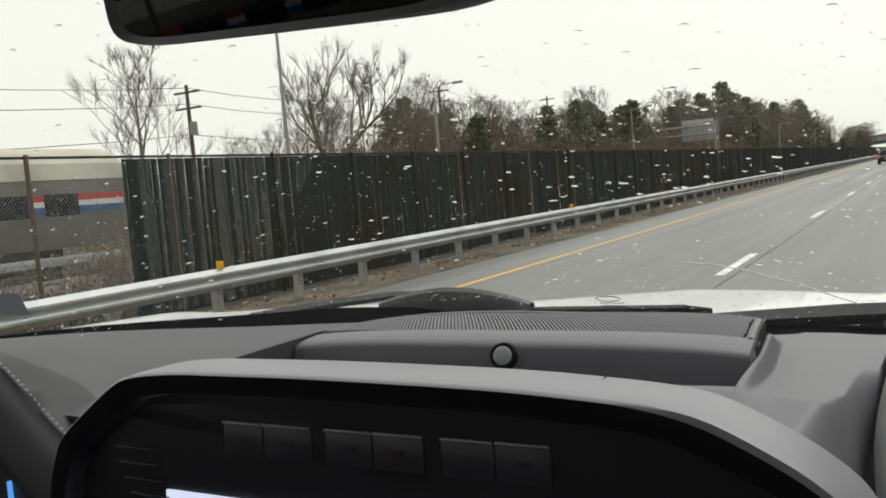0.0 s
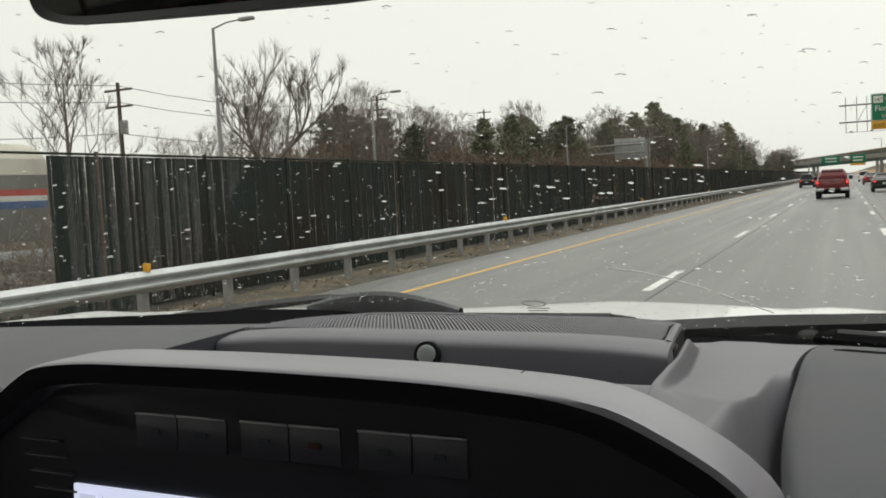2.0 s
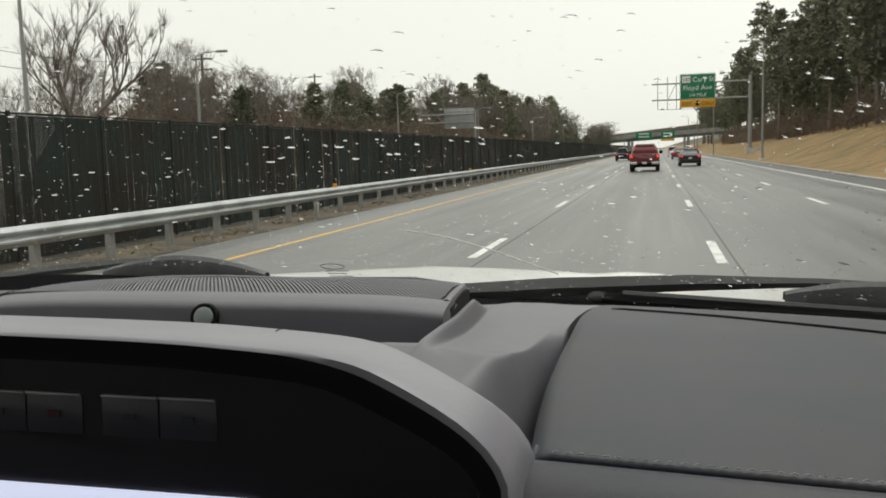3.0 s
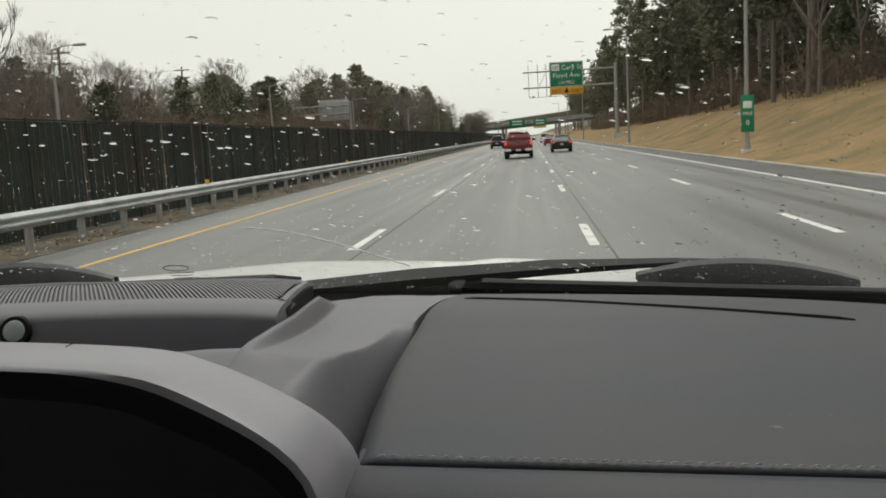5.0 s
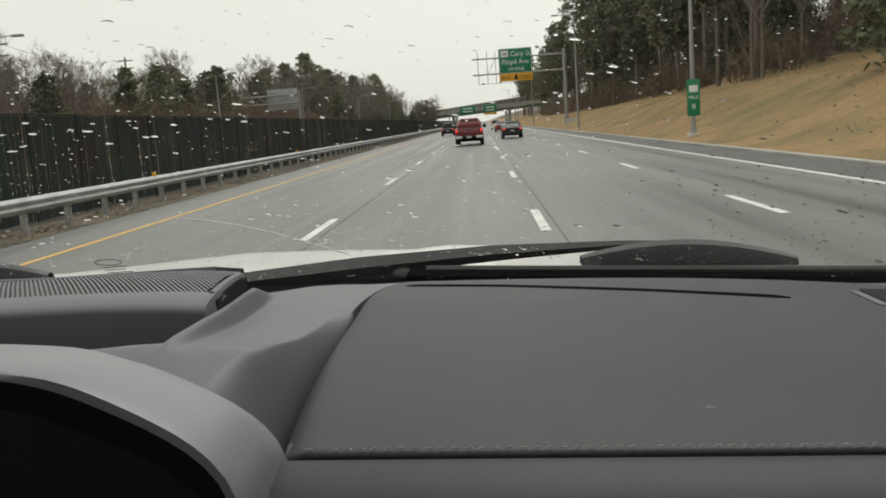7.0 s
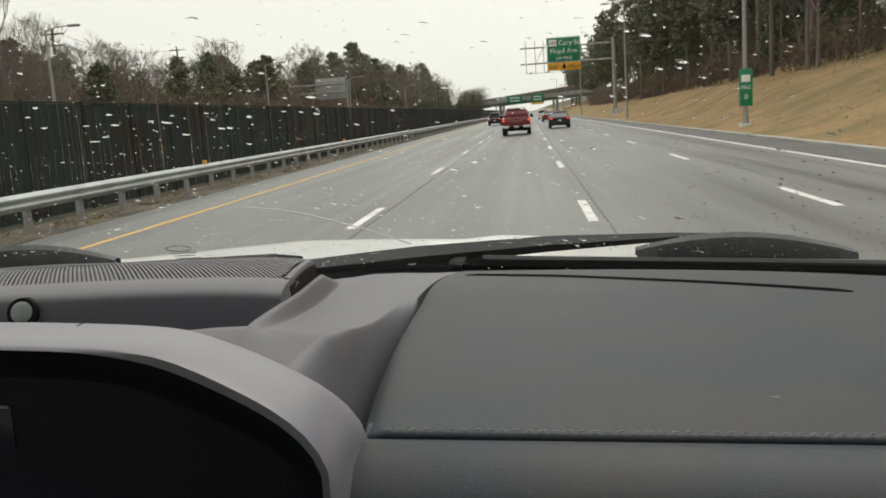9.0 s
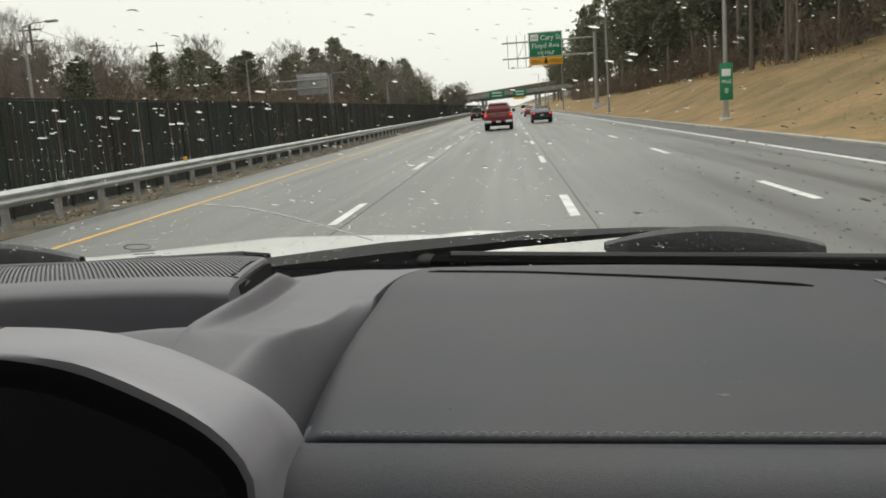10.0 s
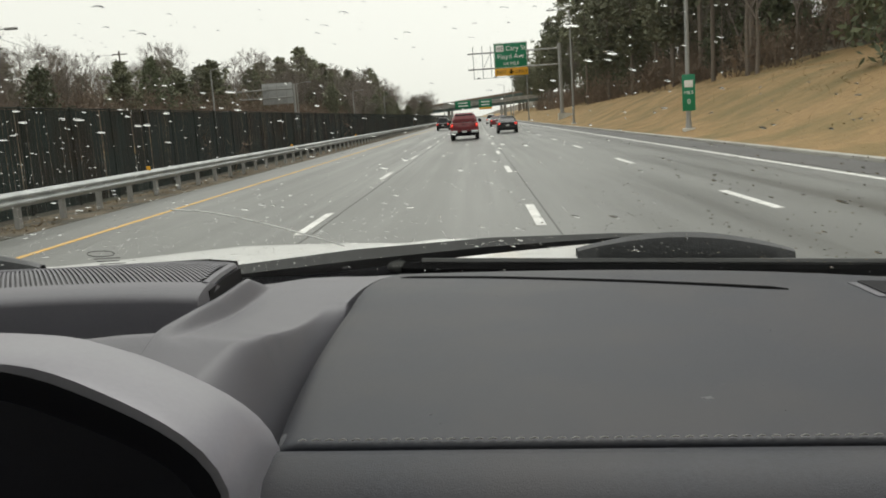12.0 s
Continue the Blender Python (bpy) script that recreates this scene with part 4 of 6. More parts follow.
DUST = mat("dust", (0.16, 0.16, 0.17), 0.9, vary=0.2)
dust_bm = bmesh.new()
dr = random.Random(61)
for k in range(90):
    x, y = dr.uniform(0.27, 0.72), dr.uniform(0.46, 0.88)
    r = dr.uniform(0.0003, 0.0008)
    bmesh.ops.create_icosphere(dust_bm, subdivisions=1, radius=r, matrix=pose(x, y, pad_z(x, y) + 0.0001, 0, 0, dr.uniform(0, 180)) @ Matrix.Diagonal((dr.uniform(0.7, 1.8), 1, 0.3, 1)))
for k in range(9):
    x, y = 0.436 + dr.gauss(0, 0.0012), 0.485 + dr.gauss(0, 0.001)
    bmesh.ops.create_icosphere(dust_bm, subdivisions=1, radius=0.0008, matrix=pose(x, y, pad_z(x, y) + 0.0001) @ Matrix.Diagonal((1.5, 1, 0.2, 1)))
tagged(part("dust", dust_bm, DUST, dash, "specks of pale dust on the pad"), kind="stuff")

# middle carrier: a ridge on each side of the loudspeaker pod, a tray before the passenger
def ridge_x(y):
    return along([(0.40, 0.1800), (0.4925, 0.1782), (0.505, 0.1775), (0.56, 0.1740), (0.62, 0.1700), (0.805, 0.150), (1.06, 0.150)], y)


def side_z(y):
    """Top of the ridge on the driver's side."""
    return along([(0.40, 1.5255), (0.44, 1.5315), (0.465, 1.5380), (0.486, 1.5470), (0.492, 1.5530), (0.500, 1.5595), (0.634, 1.560), (0.66, 1.5555), (0.70, 1.542), (0.74, 1.530), (0.80, 1.5250), (0.90, 1.515), (1.0, 1.4985), (1.06, 1.488)], y)


def ridge_z(y):
    return along([(0.40, 1.5365), (0.44, 1.5435), (0.47, 1.5500), (0.483, 1.5528), (0.4925, 1.5550), (0.502, 1.5565), (0.515, 1.5563), (0.57, 1.5524), (0.65, 1.5462), (0.70, 1.5427), (0.74, 1.5392), (0.78, 1.5290), (0.82, 1.5185), (0.90, 1.5070), (1.0, 1.4912), (1.06, 1.480)], y)


def carrier_z(y):
    """Height along the truck: an apron towards the cabin, a crest, then the tray floor falling to the glass."""
    return along([(0.40, 1.5345), (0.44, 1.5425), (0.47, 1.5483), (0.500, 1.5534), (0.505, 1.5534), (0.53, 1.5492), (0.56, 1.5444), (0.59, 1.5402), (0.62, 1.5362), (0.68, 1.5292), (0.75, 1.5228), (0.80, 1.5182), (0.90, 1.5068), (1.0, 1.4910), (1.06, 1.480)], y)


def tray_edge(y):
    """Where the tray floor breaks into the shoulder above the pad."""
    return along([(0.40, 0.1960), (0.44, 0.2040), (0.47, 0.2110), (0.49, 0.2165), (0.505, 0.2210), (0.52, 0.2238), (0.55, 0.2250), (0.61, 0.2225), (0.672, 0.2215), (0.72, 0.2240), (0.80, 0.2300), (1.06, 0.250)], y)


def mid_z(x, y):
    """A lip on the pod's side, the tray floor, and a steep round shoulder down to the pad's seam."""
    k, x1 = ridge_x(y), along(SEAM, y) - 0.002
    near = 0.0080 * ease(0.180, 0.222, x)
    z = carrier_z(y + near)
    z -= 0.07 * max(0.0, x - 0.194) * (1 - ease(0.51, 0.58, y))
    z += (ridge_z(y) - z) * (1 - ease(k + 0.0025, k + 0.0095 + 0.022 * (1 - ease(0.484, 0.504, y)), x))
    z += (pad_z(x1, y) - 0.0006 - z) * max(0.0, min(1.0, (y - 0.53) / 0.18)) * ease(k + 0.022, x1, x)
    w = max(0.003, x1 - tray_edge(y))
    if x > x1 - w:
        u = min(1.0, (x - x1 + w) / w)
        foot = along([(0.40, 1.43), (0.60, 1.455), (0.68, 1.495), (0.72, 1.5175)], y) if y < 0.72 else pad_z(x1, y) - 0.001
        z -= max(0.0, z - foot) * (0.12 * ease(0.50, 0.56, y) * ease(0, 0.35, u) * u + (1 - 0.12 * ease(0.50, 0.56, y) * u) * (1 - math.sqrt(max(0.0, 1 - u * u))))
    return z


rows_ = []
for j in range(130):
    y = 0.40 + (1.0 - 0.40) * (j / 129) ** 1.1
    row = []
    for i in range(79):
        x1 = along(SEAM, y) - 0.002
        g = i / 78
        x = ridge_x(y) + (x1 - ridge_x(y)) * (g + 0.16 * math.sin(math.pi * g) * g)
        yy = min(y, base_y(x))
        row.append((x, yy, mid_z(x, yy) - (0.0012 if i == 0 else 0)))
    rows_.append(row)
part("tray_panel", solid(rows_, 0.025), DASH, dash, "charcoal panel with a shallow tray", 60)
# shelf before the pod, behind the display
rows_ = [[(-0.1863 + 0.3650 * i / 20, y, z + lift * ease(0.0, 0.165, -0.1863 + 0.3650 * i / 20)) for i in range(21)] for y, z, lift in ((0.40, 1.525, 0.0112), (0.44, 1.531, 0.0122), (0.47, 1.5345, 0.0150), (0.488, 1.5352, 0.0182), (0.497, 1.5354, 0.0200), (0.508, 1.5355, 0.0195), (0.518, 1.5355, 0.016), (0.535, 1.5355, 0.004), (0.60, 1.535, 0.0))]
part("shelf", solid(rows_, 0.02), DASH, dash, "narrow charcoal shelf before the pod", 40)
# deck behind the loudspeaker pod, up to the glass
rows_ = []
for j in range(24):
    row = []
    for i in range(25):
        x = -0.1868 + 0.3350 * i / 24
        y = 0.69 + (base_y(x) - 0.69) * j / 23
        x = min(x, ridge_x(y) - 0.001)
        row.append((x, y, min(ridge_z(y), side_z(y)) - 0.0015 - 0.011 * ease(0.76, 0.95, y) * (1 - ease(-0.02, 0.16, x))))
    rows_.append(row)
part("rear_deck", solid(rows_, 0.02), DASH, dash, "smooth charcoal deck behind the pod", 60)
# driver side of the carrier and the driver pad
rows_ = []
for j in range(50):
    row = []
    for i in range(60):
        x = -0.1865 - 0.97 * (i / 59) ** 1.5
        y = 0.40 + 0.022 * ease(-0.20, -0.26, x) + 0.050 * ease(-0.235, -0.285, x)
        y += (1.06 - y) * (j / 49) ** 1.1
        yy = min(y, base_y(x))
        z = 1.522 - 0.10 * max(0.0, yy - 0.66) ** 1.5 + 0.006 * ease(-0.5, -0.75, x)
        z += (side_z(yy) - 0.0125 * ease(0.76, 0.95, yy) - z) * (1 - ease(-0.190, -0.305, x))
        z -= 0.008 * (1 - ease(0.42, 0.50, yy)) * ease(-0.19, -0.26, x) * (1 - ease(-0.26, -0.33, x))
        row.append((x, yy, z))
    rows_.append(row)
part("driver_pad", solid(rows_, 0.03, (0, 0, -1)), DRIVER_PAD, dash, "smooth charcoal pad before the driver", 60)

# loudspeaker pod with its ribbed grille
pod_profile = [(0.570, 1.475), (0.580, 1.52), (0.586, 1.545), (0.5882, 1.5560), (0.5892, 1.5580), (0.5912, 1.5597), (0.596, 1.5611), (0.606, 1.5624), (0.622, 1.5630)]
pod_top = [(0.616, 1.5631), (0.66, 1.5620), (0.70, 1.5595), (0.74, 1.5555), (0.77, 1.551)]


def pod_left(y):
    return -0.1845


def pod_right(y):
    return ridge_x(y) - 0.0012


rows_ = [[(pod_left(y) + (pod_right(y) - pod_left(y)) * i / 40, y, z - 0.0045 * abs(2 * i / 40 - 1) ** 4) for i in range(41)] for y, z in pod_profile]
part("pod_face", solid(rows_, 0.02, (0, 0.95, -0.3)), DASH, dash, "curved charcoal face of the centre loudspeaker pod", 60)


def grille_back(x):
    return along([(-0.24, 0.713), (-0.205, 0.765), (-0.15, 0.780), (-0.08, 0.782), (0.086, 0.757), (0.14, 0.732), (0.165, 0.715)], x)


def top_z(x, y):
    u = (x + 0.02) / 0.19
    return along(pod_top, y) - 0.0045 * min(1.0, abs(u)) ** 4


rows_ = []
for j in range(12):
    row = []
    for i in range(41):
        x = -0.21 + 0.372 * i / 40
        y = 0.621 + (grille_back(x) - 0.621) * j / 11
        xx = max(pod_left(y), min(pod_right(y), x))
        row.append((xx, y, top_z(xx, y) - 0.0016 - (0.012 if j == 11 else 0)))
    rows_.append(row)
pod_bed = part("grille_bed", solid(rows_, 0.02), DASH_DARK, dash, "dark bed under the grille ribs", 60)
rib_bm = bmesh.new()
for i in range(150):
    x = -0.200 + i * 0.0033
    pts = []
    for q in range(41):
        y = 0.622 + 0.16 * q / 40
        xx = x - 0.55 * (y - 0.622)
        if pod_left(y) + 0.002 < xx < pod_right(y) - 0.006 and y < grille_back(xx) - 0.006:
            pts.append((xx, y, top_z(xx, y)))
    if len(pts) < 2:
        continue
    pts = pts[::5] + ([pts[-1]] if (len(pts) - 1) % 5 else [])
    for a, b in zip(pts, pts[1:]):
        w, h = 0.00085, 0.0016
        v = [rib_bm.verts.new((p[0] + dx, p[1], p[2] + dz)) for p in (a, b) for dx, dz in ((-w, -h), (w, -h), (w, 0), (-w, 0))]
        for q in ((0, 1, 5, 4), (1, 2, 6, 5), (2, 3, 7, 6), (3, 0, 4, 7)):
            rib_bm.faces.new([v[k] for k in q])
ribs = part("grille_ribs", rib_bm, DASH, dash, "fine slanting ribs of the loudspeaker grille")
tagged(ribs, kind="stuff")
edge = bmesh.new()
rim = [(-0.21 + 0.372 * i / 30, grille_back(-0.21 + 0.372 * i / 30)) for i in range(31)]
rim = [(max(pod_left(y), min(pod_right(y), x)), y) for x, y in rim]
flank = [(pod_right(0.62 + 0.09 * i / 10) - 0.003, 0.62 + 0.09 * i / 10) for i in range(11)]
flank = [p for p in flank if p[1] < rim[-1][1] - 0.004]
tube(edge, [(x, y, top_z(x, y) - 0.0025) for x, y in rim[:-1] + [(rim[-1][0] - 0.003, rim[-1][1])] + flank[::-1]], 0.0034, 8)
part("grille_rim", edge, DASH, dash)

# Black strip over the pod's end wall in place of the gap's shade
rows_ = []
for i in range(13):
    y = 0.612 + 0.112 * i / 12
    x = pod_right(y) + 0.0008
    rows_.append([(x, y, ridge_z(y) - 0.012), (x, y, top_z(x, y) - 0.0035)])
part("pod_gap", solid(rows_, 0.0006, (1, 0, 0)), TRIM_BLACK, dash, "black strip in place of gap shade at the end of the pod")

# light sensor dome on the pod face
SENSOR_CLEAR = mat("sensor_lens", (0.33, 0.36, 0.355), 0.2, vary=0.1, scale=300)
m = pose(0.0045, 0.5870, 1.5510, 72, 0, 0) @ Matrix.Diagonal((0.94, 0.88, 1, 1))
bm = bmesh.new()
bmesh.ops.create_cone(bm, cap_ends=True, segments=36, radius1=0.0118, radius2=0.0104, depth=0.006, matrix=m)
sensor = part("light_sensor", bm, TRIM_BLACK, dash, "round black light sensor on the pod")
bm = bmesh.new()
bmesh.ops.create_uvsphere(bm, u_segments=24, v_segments=12, radius=0.0079, matrix=m @ pose(0, 0, 0.0028) @ Matrix.Diagonal((1, 1, 0.18, 1)))
part("lens", bm, SENSOR_CLEAR, sensor, "pale translucent dome")

# ---- centre display housing ----
# outlines across the truck at the rear rim and at the front rim
ARCH = [(-0.208, 1.42), (-0.2065, 1.50), (-0.198, 1.532), (-0.189, 1.545), (-0.166, 1.562), (-0.145, 1.5757), (-0.130, 1.5812), (-0.098, 1.5842), (-0.06, 1.5848), (0.0, 1.5850), (0.091, 1.5836), (0.140, 1.5812), (0.172, 1.5785), (0.190, 1.5748), (0.210, 1.5658), (0.229, 1.5548), (0.2410, 1.5445), (0.2472, 1.534), (0.2485, 1.52), (0.2485, 1.42)]


def face_y(z):
    """The plane of the screen, leaning back a little."""
    return 0.375 + (z - 1.581) * 0.06


display = thing("centre_display", 0, 0, 0, label="wide centre touchscreen housing with a grey arched bezel", category="display")
outer = [Vector((x, 0, z)) for x, z in ARCH]
line_ = curve_points(outer, 90)
CX, CZ = 0.0, 1.47


def inset(p, d):
    """A point of the arch moved inwards."""
    d += 0.0016 * ease(0.15, 0.19, p.x) * (1 if 0 < d < 0.005 else 0)
    x = p.x - d * max(-1, min(1, (p.x - CX) / 0.2)) * (1 if p.z < 1.578 else 0.8)
    z = p.z - d * ease(1.50, 1.58, p.z)
    return x, z


rows_ = []
for d, y_off in ((-0.001, "rear2"), (0.0, "rear"), (-0.0006, 0.012), (-0.0004, 0.0030), (0.0, 0.0010), (0.0008, 0.0), (0.009, 0.0005), (0.0115, 0.002), (0.0125, 0.006), (0.0135, 0.016)):
    row = []
    for p in line_:
        x, z = inset(p, d)
        yf = face_y(p.z)
        if y_off == "rear2":
            row.append((x, 0.440, z - 0.012))
        elif y_off == "rear":
            row.append((x, 0.414, z))
        else:
            row.append((x, yf + y_off, z))
    rows_.append(row)
bm = bmesh.new()
grid(bm, rows_)
bmesh.ops.recalc_face_normals(bm, faces=bm.faces)
bm.faces.ensure_lookup_table()
for k, f in enumerate(bm.faces):
    f.material_index = 0 if k // 89 <= 4 else 1 if k // 89 <= 6 else 2
bezel = part("bezel", bm, BEZEL, display, "satin grey arched bezel", 45)
bezel.data.materials.append(INNER_BLACK)
bezel.data.materials.append(GLOSS_BLACK)
part("panel_joint", bx(0.1396, 0.1400, 0.4085, 0.4143, 1.5800, 1.58155), INNER_BLACK, display, "fine dark joint across the bezel")
# black panel inside
inner = [inset(p, 0.0138) for p in line_]
bm = bmesh.new()
bm.faces.new([bm.verts.new((x, face_y(z) + 0.013, z)) for x, z in inner])
bmesh.ops.solidify(bm, geom=bm.faces[:], thickness=0.004)
part("panel", bm, GLOSS_BLACK, display, "glossy black panel", 30)


def on_face(x, z, off=0.0):
    """A place on the panel, its front towards the cabin."""
    lean = math.degrees(math.atan(0.06))
    return pose(x, face_y(z) + 0.0125 - off, z, 90 - lean, 0, 0)


KEY = mat("key_black", (0.050, 0.050, 0.066), 0.37, vary=0.1)
CHROME = mat("key_chrome", (0.34, 0.34, 0.35), 0.35, metal=0.8, vary=0.1)
ICON = mat("key_icon", (0.035, 0.04, 0.05), 0.6)
ICON_RED = mat("key_icon_red", (0.07, 0.01, 0.008), 0.6)
for k, (x0, x1) in enumerate(((-0.071, -0.0435), (-0.0425, -0.011), (-0.002, 0.0265), (0.0275, 0.056), (0.066, 0.0935), (0.0945, 0.1215))):
    w = x1 - x0
    key = part("key", bx(0, w, -0.017, 0.0, -0.002, 0.00015, bevel=0.0001, m=on_face(x0, 1.555)), KEY, display, "black switch with a chrome upper edge")
    part("key_edge", bx(0, w, 0.0002, 0.0014, -0.002, 0.0015, bevel=0.0003, m=on_face(x0, 1.555)), CHROME, key, "thin chrome edge")
    part("icon", bx(w * 0.4, w * 0.62, -0.0095, -0.0068, 0.001, 0.0014, m=on_face(x0, 1.555)), ICON_RED if k == 3 else ICON, key)
for k in range(5):
    part("vent_slat", bx(0, 0.032, -0.0006, 0.0006, -0.003, 0.002, bevel=0.0003, m=on_face(-0.158 + 0.004 * k, 1.537 - 0.009 * k, 0.001)), KEY, display, "dark air vent slat")
SCREEN = glow("screen_glow", (0.72, 0.76, 0.95), 0.75)
screen = part("screen", bx(-0.1165, 0.1395, -0.11, 0.0, -0.001, 0.001, m=on_face(0, 1.5145, 0.001)), SCREEN, display, "lit pale blue touchscreen")
DIM = mat("screen_text", (0.05, 0.05, 0.06), 0.5)
words("clock_text", "1:45", 0.0072, on_face(-0.0965, 1.5040, 0.0024), DIM, screen)
part("badge", bx(-0.1115, -0.0995, -0.003, 0.0045, -0.0002, 0.0006, m=on_face(0, 1.5055, 0.0022)), glow("badge_glow", (0.62, 0.65, 0.80), 0.7), screen)

# ---- instrument cluster and its cowl ----
cluster = thing("instrument_cluster", 0, 0, 0, label="digital instrument cluster under a stitched dark cowl", category="instrument cluster")
hoodline = curve_points([(-0.66, 0, 1.585), (-0.50, 0, 1.584), (-0.445, 0, 1.579), (-0.389, 0, 1.568), (-0.361, 0, 1.552), (-0.328, 0, 1.526), (-0.297, 0, 1.503), (-0.262, 0, 1.474), (-0.225, 0, 1.442), (-0.19, 0, 1.40), (-0.165, 0, 1.34)], 60)
rows_ = []
for y, dx, dz in ((0.52, 0.016, -0.03), (0.48, 0.005, -0.004), (0.458, 0.0, 0.0), (0.455, -0.002, -0.003), (0.450, -0.004, -0.003), (0.438, -0.012, -0.010), (0.431, -0.022, -0.020), (0.433, -0.032, -0.029), (0.442, -0.038, -0.035), (0.455, -0.040, -0.038)):
    rows_.append([(p.x + dx, y, p.z + dz) for p in hoodline])
bm = bmesh.new()
grid(bm, rows_)
bmesh.ops.recalc_face_normals(bm, faces=bm.faces)
part("cowl", bm, DASH_DARK, cluster, "dark soft cowl over the gauges", 50)
bm = bmesh.new()
for a in curve_points([(p.x + 0.003, 0.459, p.z + 0.0005) for p in hoodline[8:46]], 66)[::1]:
    tube(bm, [a + Vector((-0.0012, 0, 0.0006)), a + Vector((0.0012, 0, -0.0006))], 0.0006, 5)
tagged(part("stitching", bm, THREAD, cluster, "pale stitches along the cowl"), kind="stuff")
part("screen", prism(bmesh.new(), [(-0.70, 1.37), (-0.20, 1.37), (-0.262, 1.41), (-0.315, 1.462), (-0.360, 1.502), (-0.387, 1.523), (-0.432, 1.537), (-0.70, 1.542)], 0.440, 0.446), GLOSS_BLACK, cluster, "black gauge screen")
GAUGE = glow("gauge_blue", (0.10, 0.35, 0.8), 0.8)
GAUGE_WHITE = glow("gauge_white", (0.55, 0.6, 0.7), 0.6)
words("trip_text", "Trip 1", 0.0075, Matrix.Translation((-0.412, 0.4385, 1.4835)) @ pose(0, 0, 0, 90, 0, 0), GAUGE_WHITE, cluster)
words("fuel_text", "21.1", 0.0075, Matrix.Translation((-0.429, 0.4385, 1.465)) @ pose(0, 0, 0, 90, 0, 0), GAUGE_WHITE, cluster)
words("time_text", "29:57:05", 0.0068, Matrix.Translation((-0.404, 0.4385, 1.463)) @ pose(0, 0, 0, 90, 0, 0), GAUGE_WHITE, cluster)
for gx in (-0.413, -0.381):
    bm = bmesh.new()
    tube(bm, [(gx + 0.009 * math.cos(a), 0.4385, 1.5045 + 0.009 * math.sin(a)) for a in [radians(80 + 14 * k) for k in range(14)]], 0.0009, 5)
    part("gauge_arc", bm, GAUGE, cluster, "lit blue gauge arc")
part("gauge_bar", bx(-0.353, -0.350, 0.437, 0.441, 1.445, 1.478, bevel=0.001), GAUGE, cluster, "lit blue level bar")

# demister slot and the small corner loudspeaker before the windscreen
bm = bmesh.new()
slot = curve_points([(0.262, 0.868, 0), (0.343, 0.833, 0), (0.402, 0.798, 0), (0.456, 0.768, 0), (0.507, 0.739, 0), (0.552, 0.715, 0)], 30)
tube(bm, [(p.x, p.y, pad_z(p.x, p.y) + 0.0002) for p in slot], [0.0006] + [0.0018] * 28 + [0.0008], 6)
part("demister_slot", bm, TRIM_BLACK, dash, "narrow black demister slot")
rows_ = [[(0.600 + 0.10 * i / 10, 0.682 + 0.05 * j / 6 - 0.25 * (0.1 * i / 10), 0) for i in range(11)] for j in range(7)]
rows_ = [[(x, y, pad_z(x, y) + 0.0008) for x, y, _ in r] for r in rows_]
corner = part("corner_speaker", solid(rows_, 0.006), DASH, dash, "small ribbed loudspeaker cover")
bm = bmesh.new()
for k in range(14):
    y0 = 0.685 + 0.0034 * k
    tube(bm, [(0.606 + 0.09 * i / 4, y0 - 0.25 * 0.09 * i / 4, pad_z(0.606 + 0.09 * i / 4, y0 - 0.25 * 0.09 * i / 4) + 0.0016) for i in range(5)], 0.0008, 4)
tagged(part("ribs", bm, DASH_DARK, corner), kind="stuff")
rows_ = [[(-1.15 + 0.17 * i / 10, 0.925 + 0.04 * j / 5, 1.468 + 0.003 * math.sin(math.pi * i / 10)) for i in range(11)] for j in range(6)]
part("corner_speaker", solid(rows_, 0.01), DASH, dash, "small loudspeaker cover")

# ---- the truck's front end ----


def hood_z(x, y):
    """Bonnet: two long shallow bulges, falling to the front and the sides."""
    a = abs(x + 0.2)
    z = 1.428 - 0.052 * (y - 1.2) - 0.055 * max(0.0, x + 0.42) ** 2 + 0.04 * max(0.0, -0.42 - x)
    z += 0.012 * ease(0.34, 0.46, a) * (1 - ease(0.70, 0.95, a))
    nose = along([(-1.3, 1.38), (-1.2, 1.42), (-0.9, 1.5), (-0.65, 1.70), (-0.45, 1.95), (-0.25, 2.15), (0.6, 2.15), (0.9, 2.0)], x)
    return z - 0.12 * ease(nose, nose + 0.3, y) - 0.14 * ease(1.01, 1.15, a)


hood = thing("truck_bonnet", 0, 0, 0, label="wet white painted bonnet with two raised bulges", category="bonnet")
rows_ = []
for j in range(31):
    cols = [-1.36 + 2.23 * i / 60 for i in range(61)]
    ends = [(x, 1.18 - 0.2 * ease(-0.7, -1.1, x)) for x in cols]
    rows_.append([(x, y0 + (2.5 - y0) * j / 30, hood_z(x, y0 + (2.5 - y0) * j / 30)) for x, y0 in ends])
WET_WHITE = mat("wet_white_paint", (0.82, 0.83, 0.82), 0.3, vary=0.16, scale=55, bump=0.6, bump_scale=140, stain=(0.74, 0.75, 0.74), stain_scale=16, coat=0.5)
part("panel", solid(rows_, 0.02), WET_WHITE, hood, "", 60)

def cowl_z(x, f):
    return 1.483 - 0.030 * f * ease(-0.62, 0.05, x) - 0.012 * max(0.0, x + 0.03) ** 2 + (0.012 * ease(-0.35, -0.63, x) + 0.013 * ease(-0.63, -0.95, x)) * f


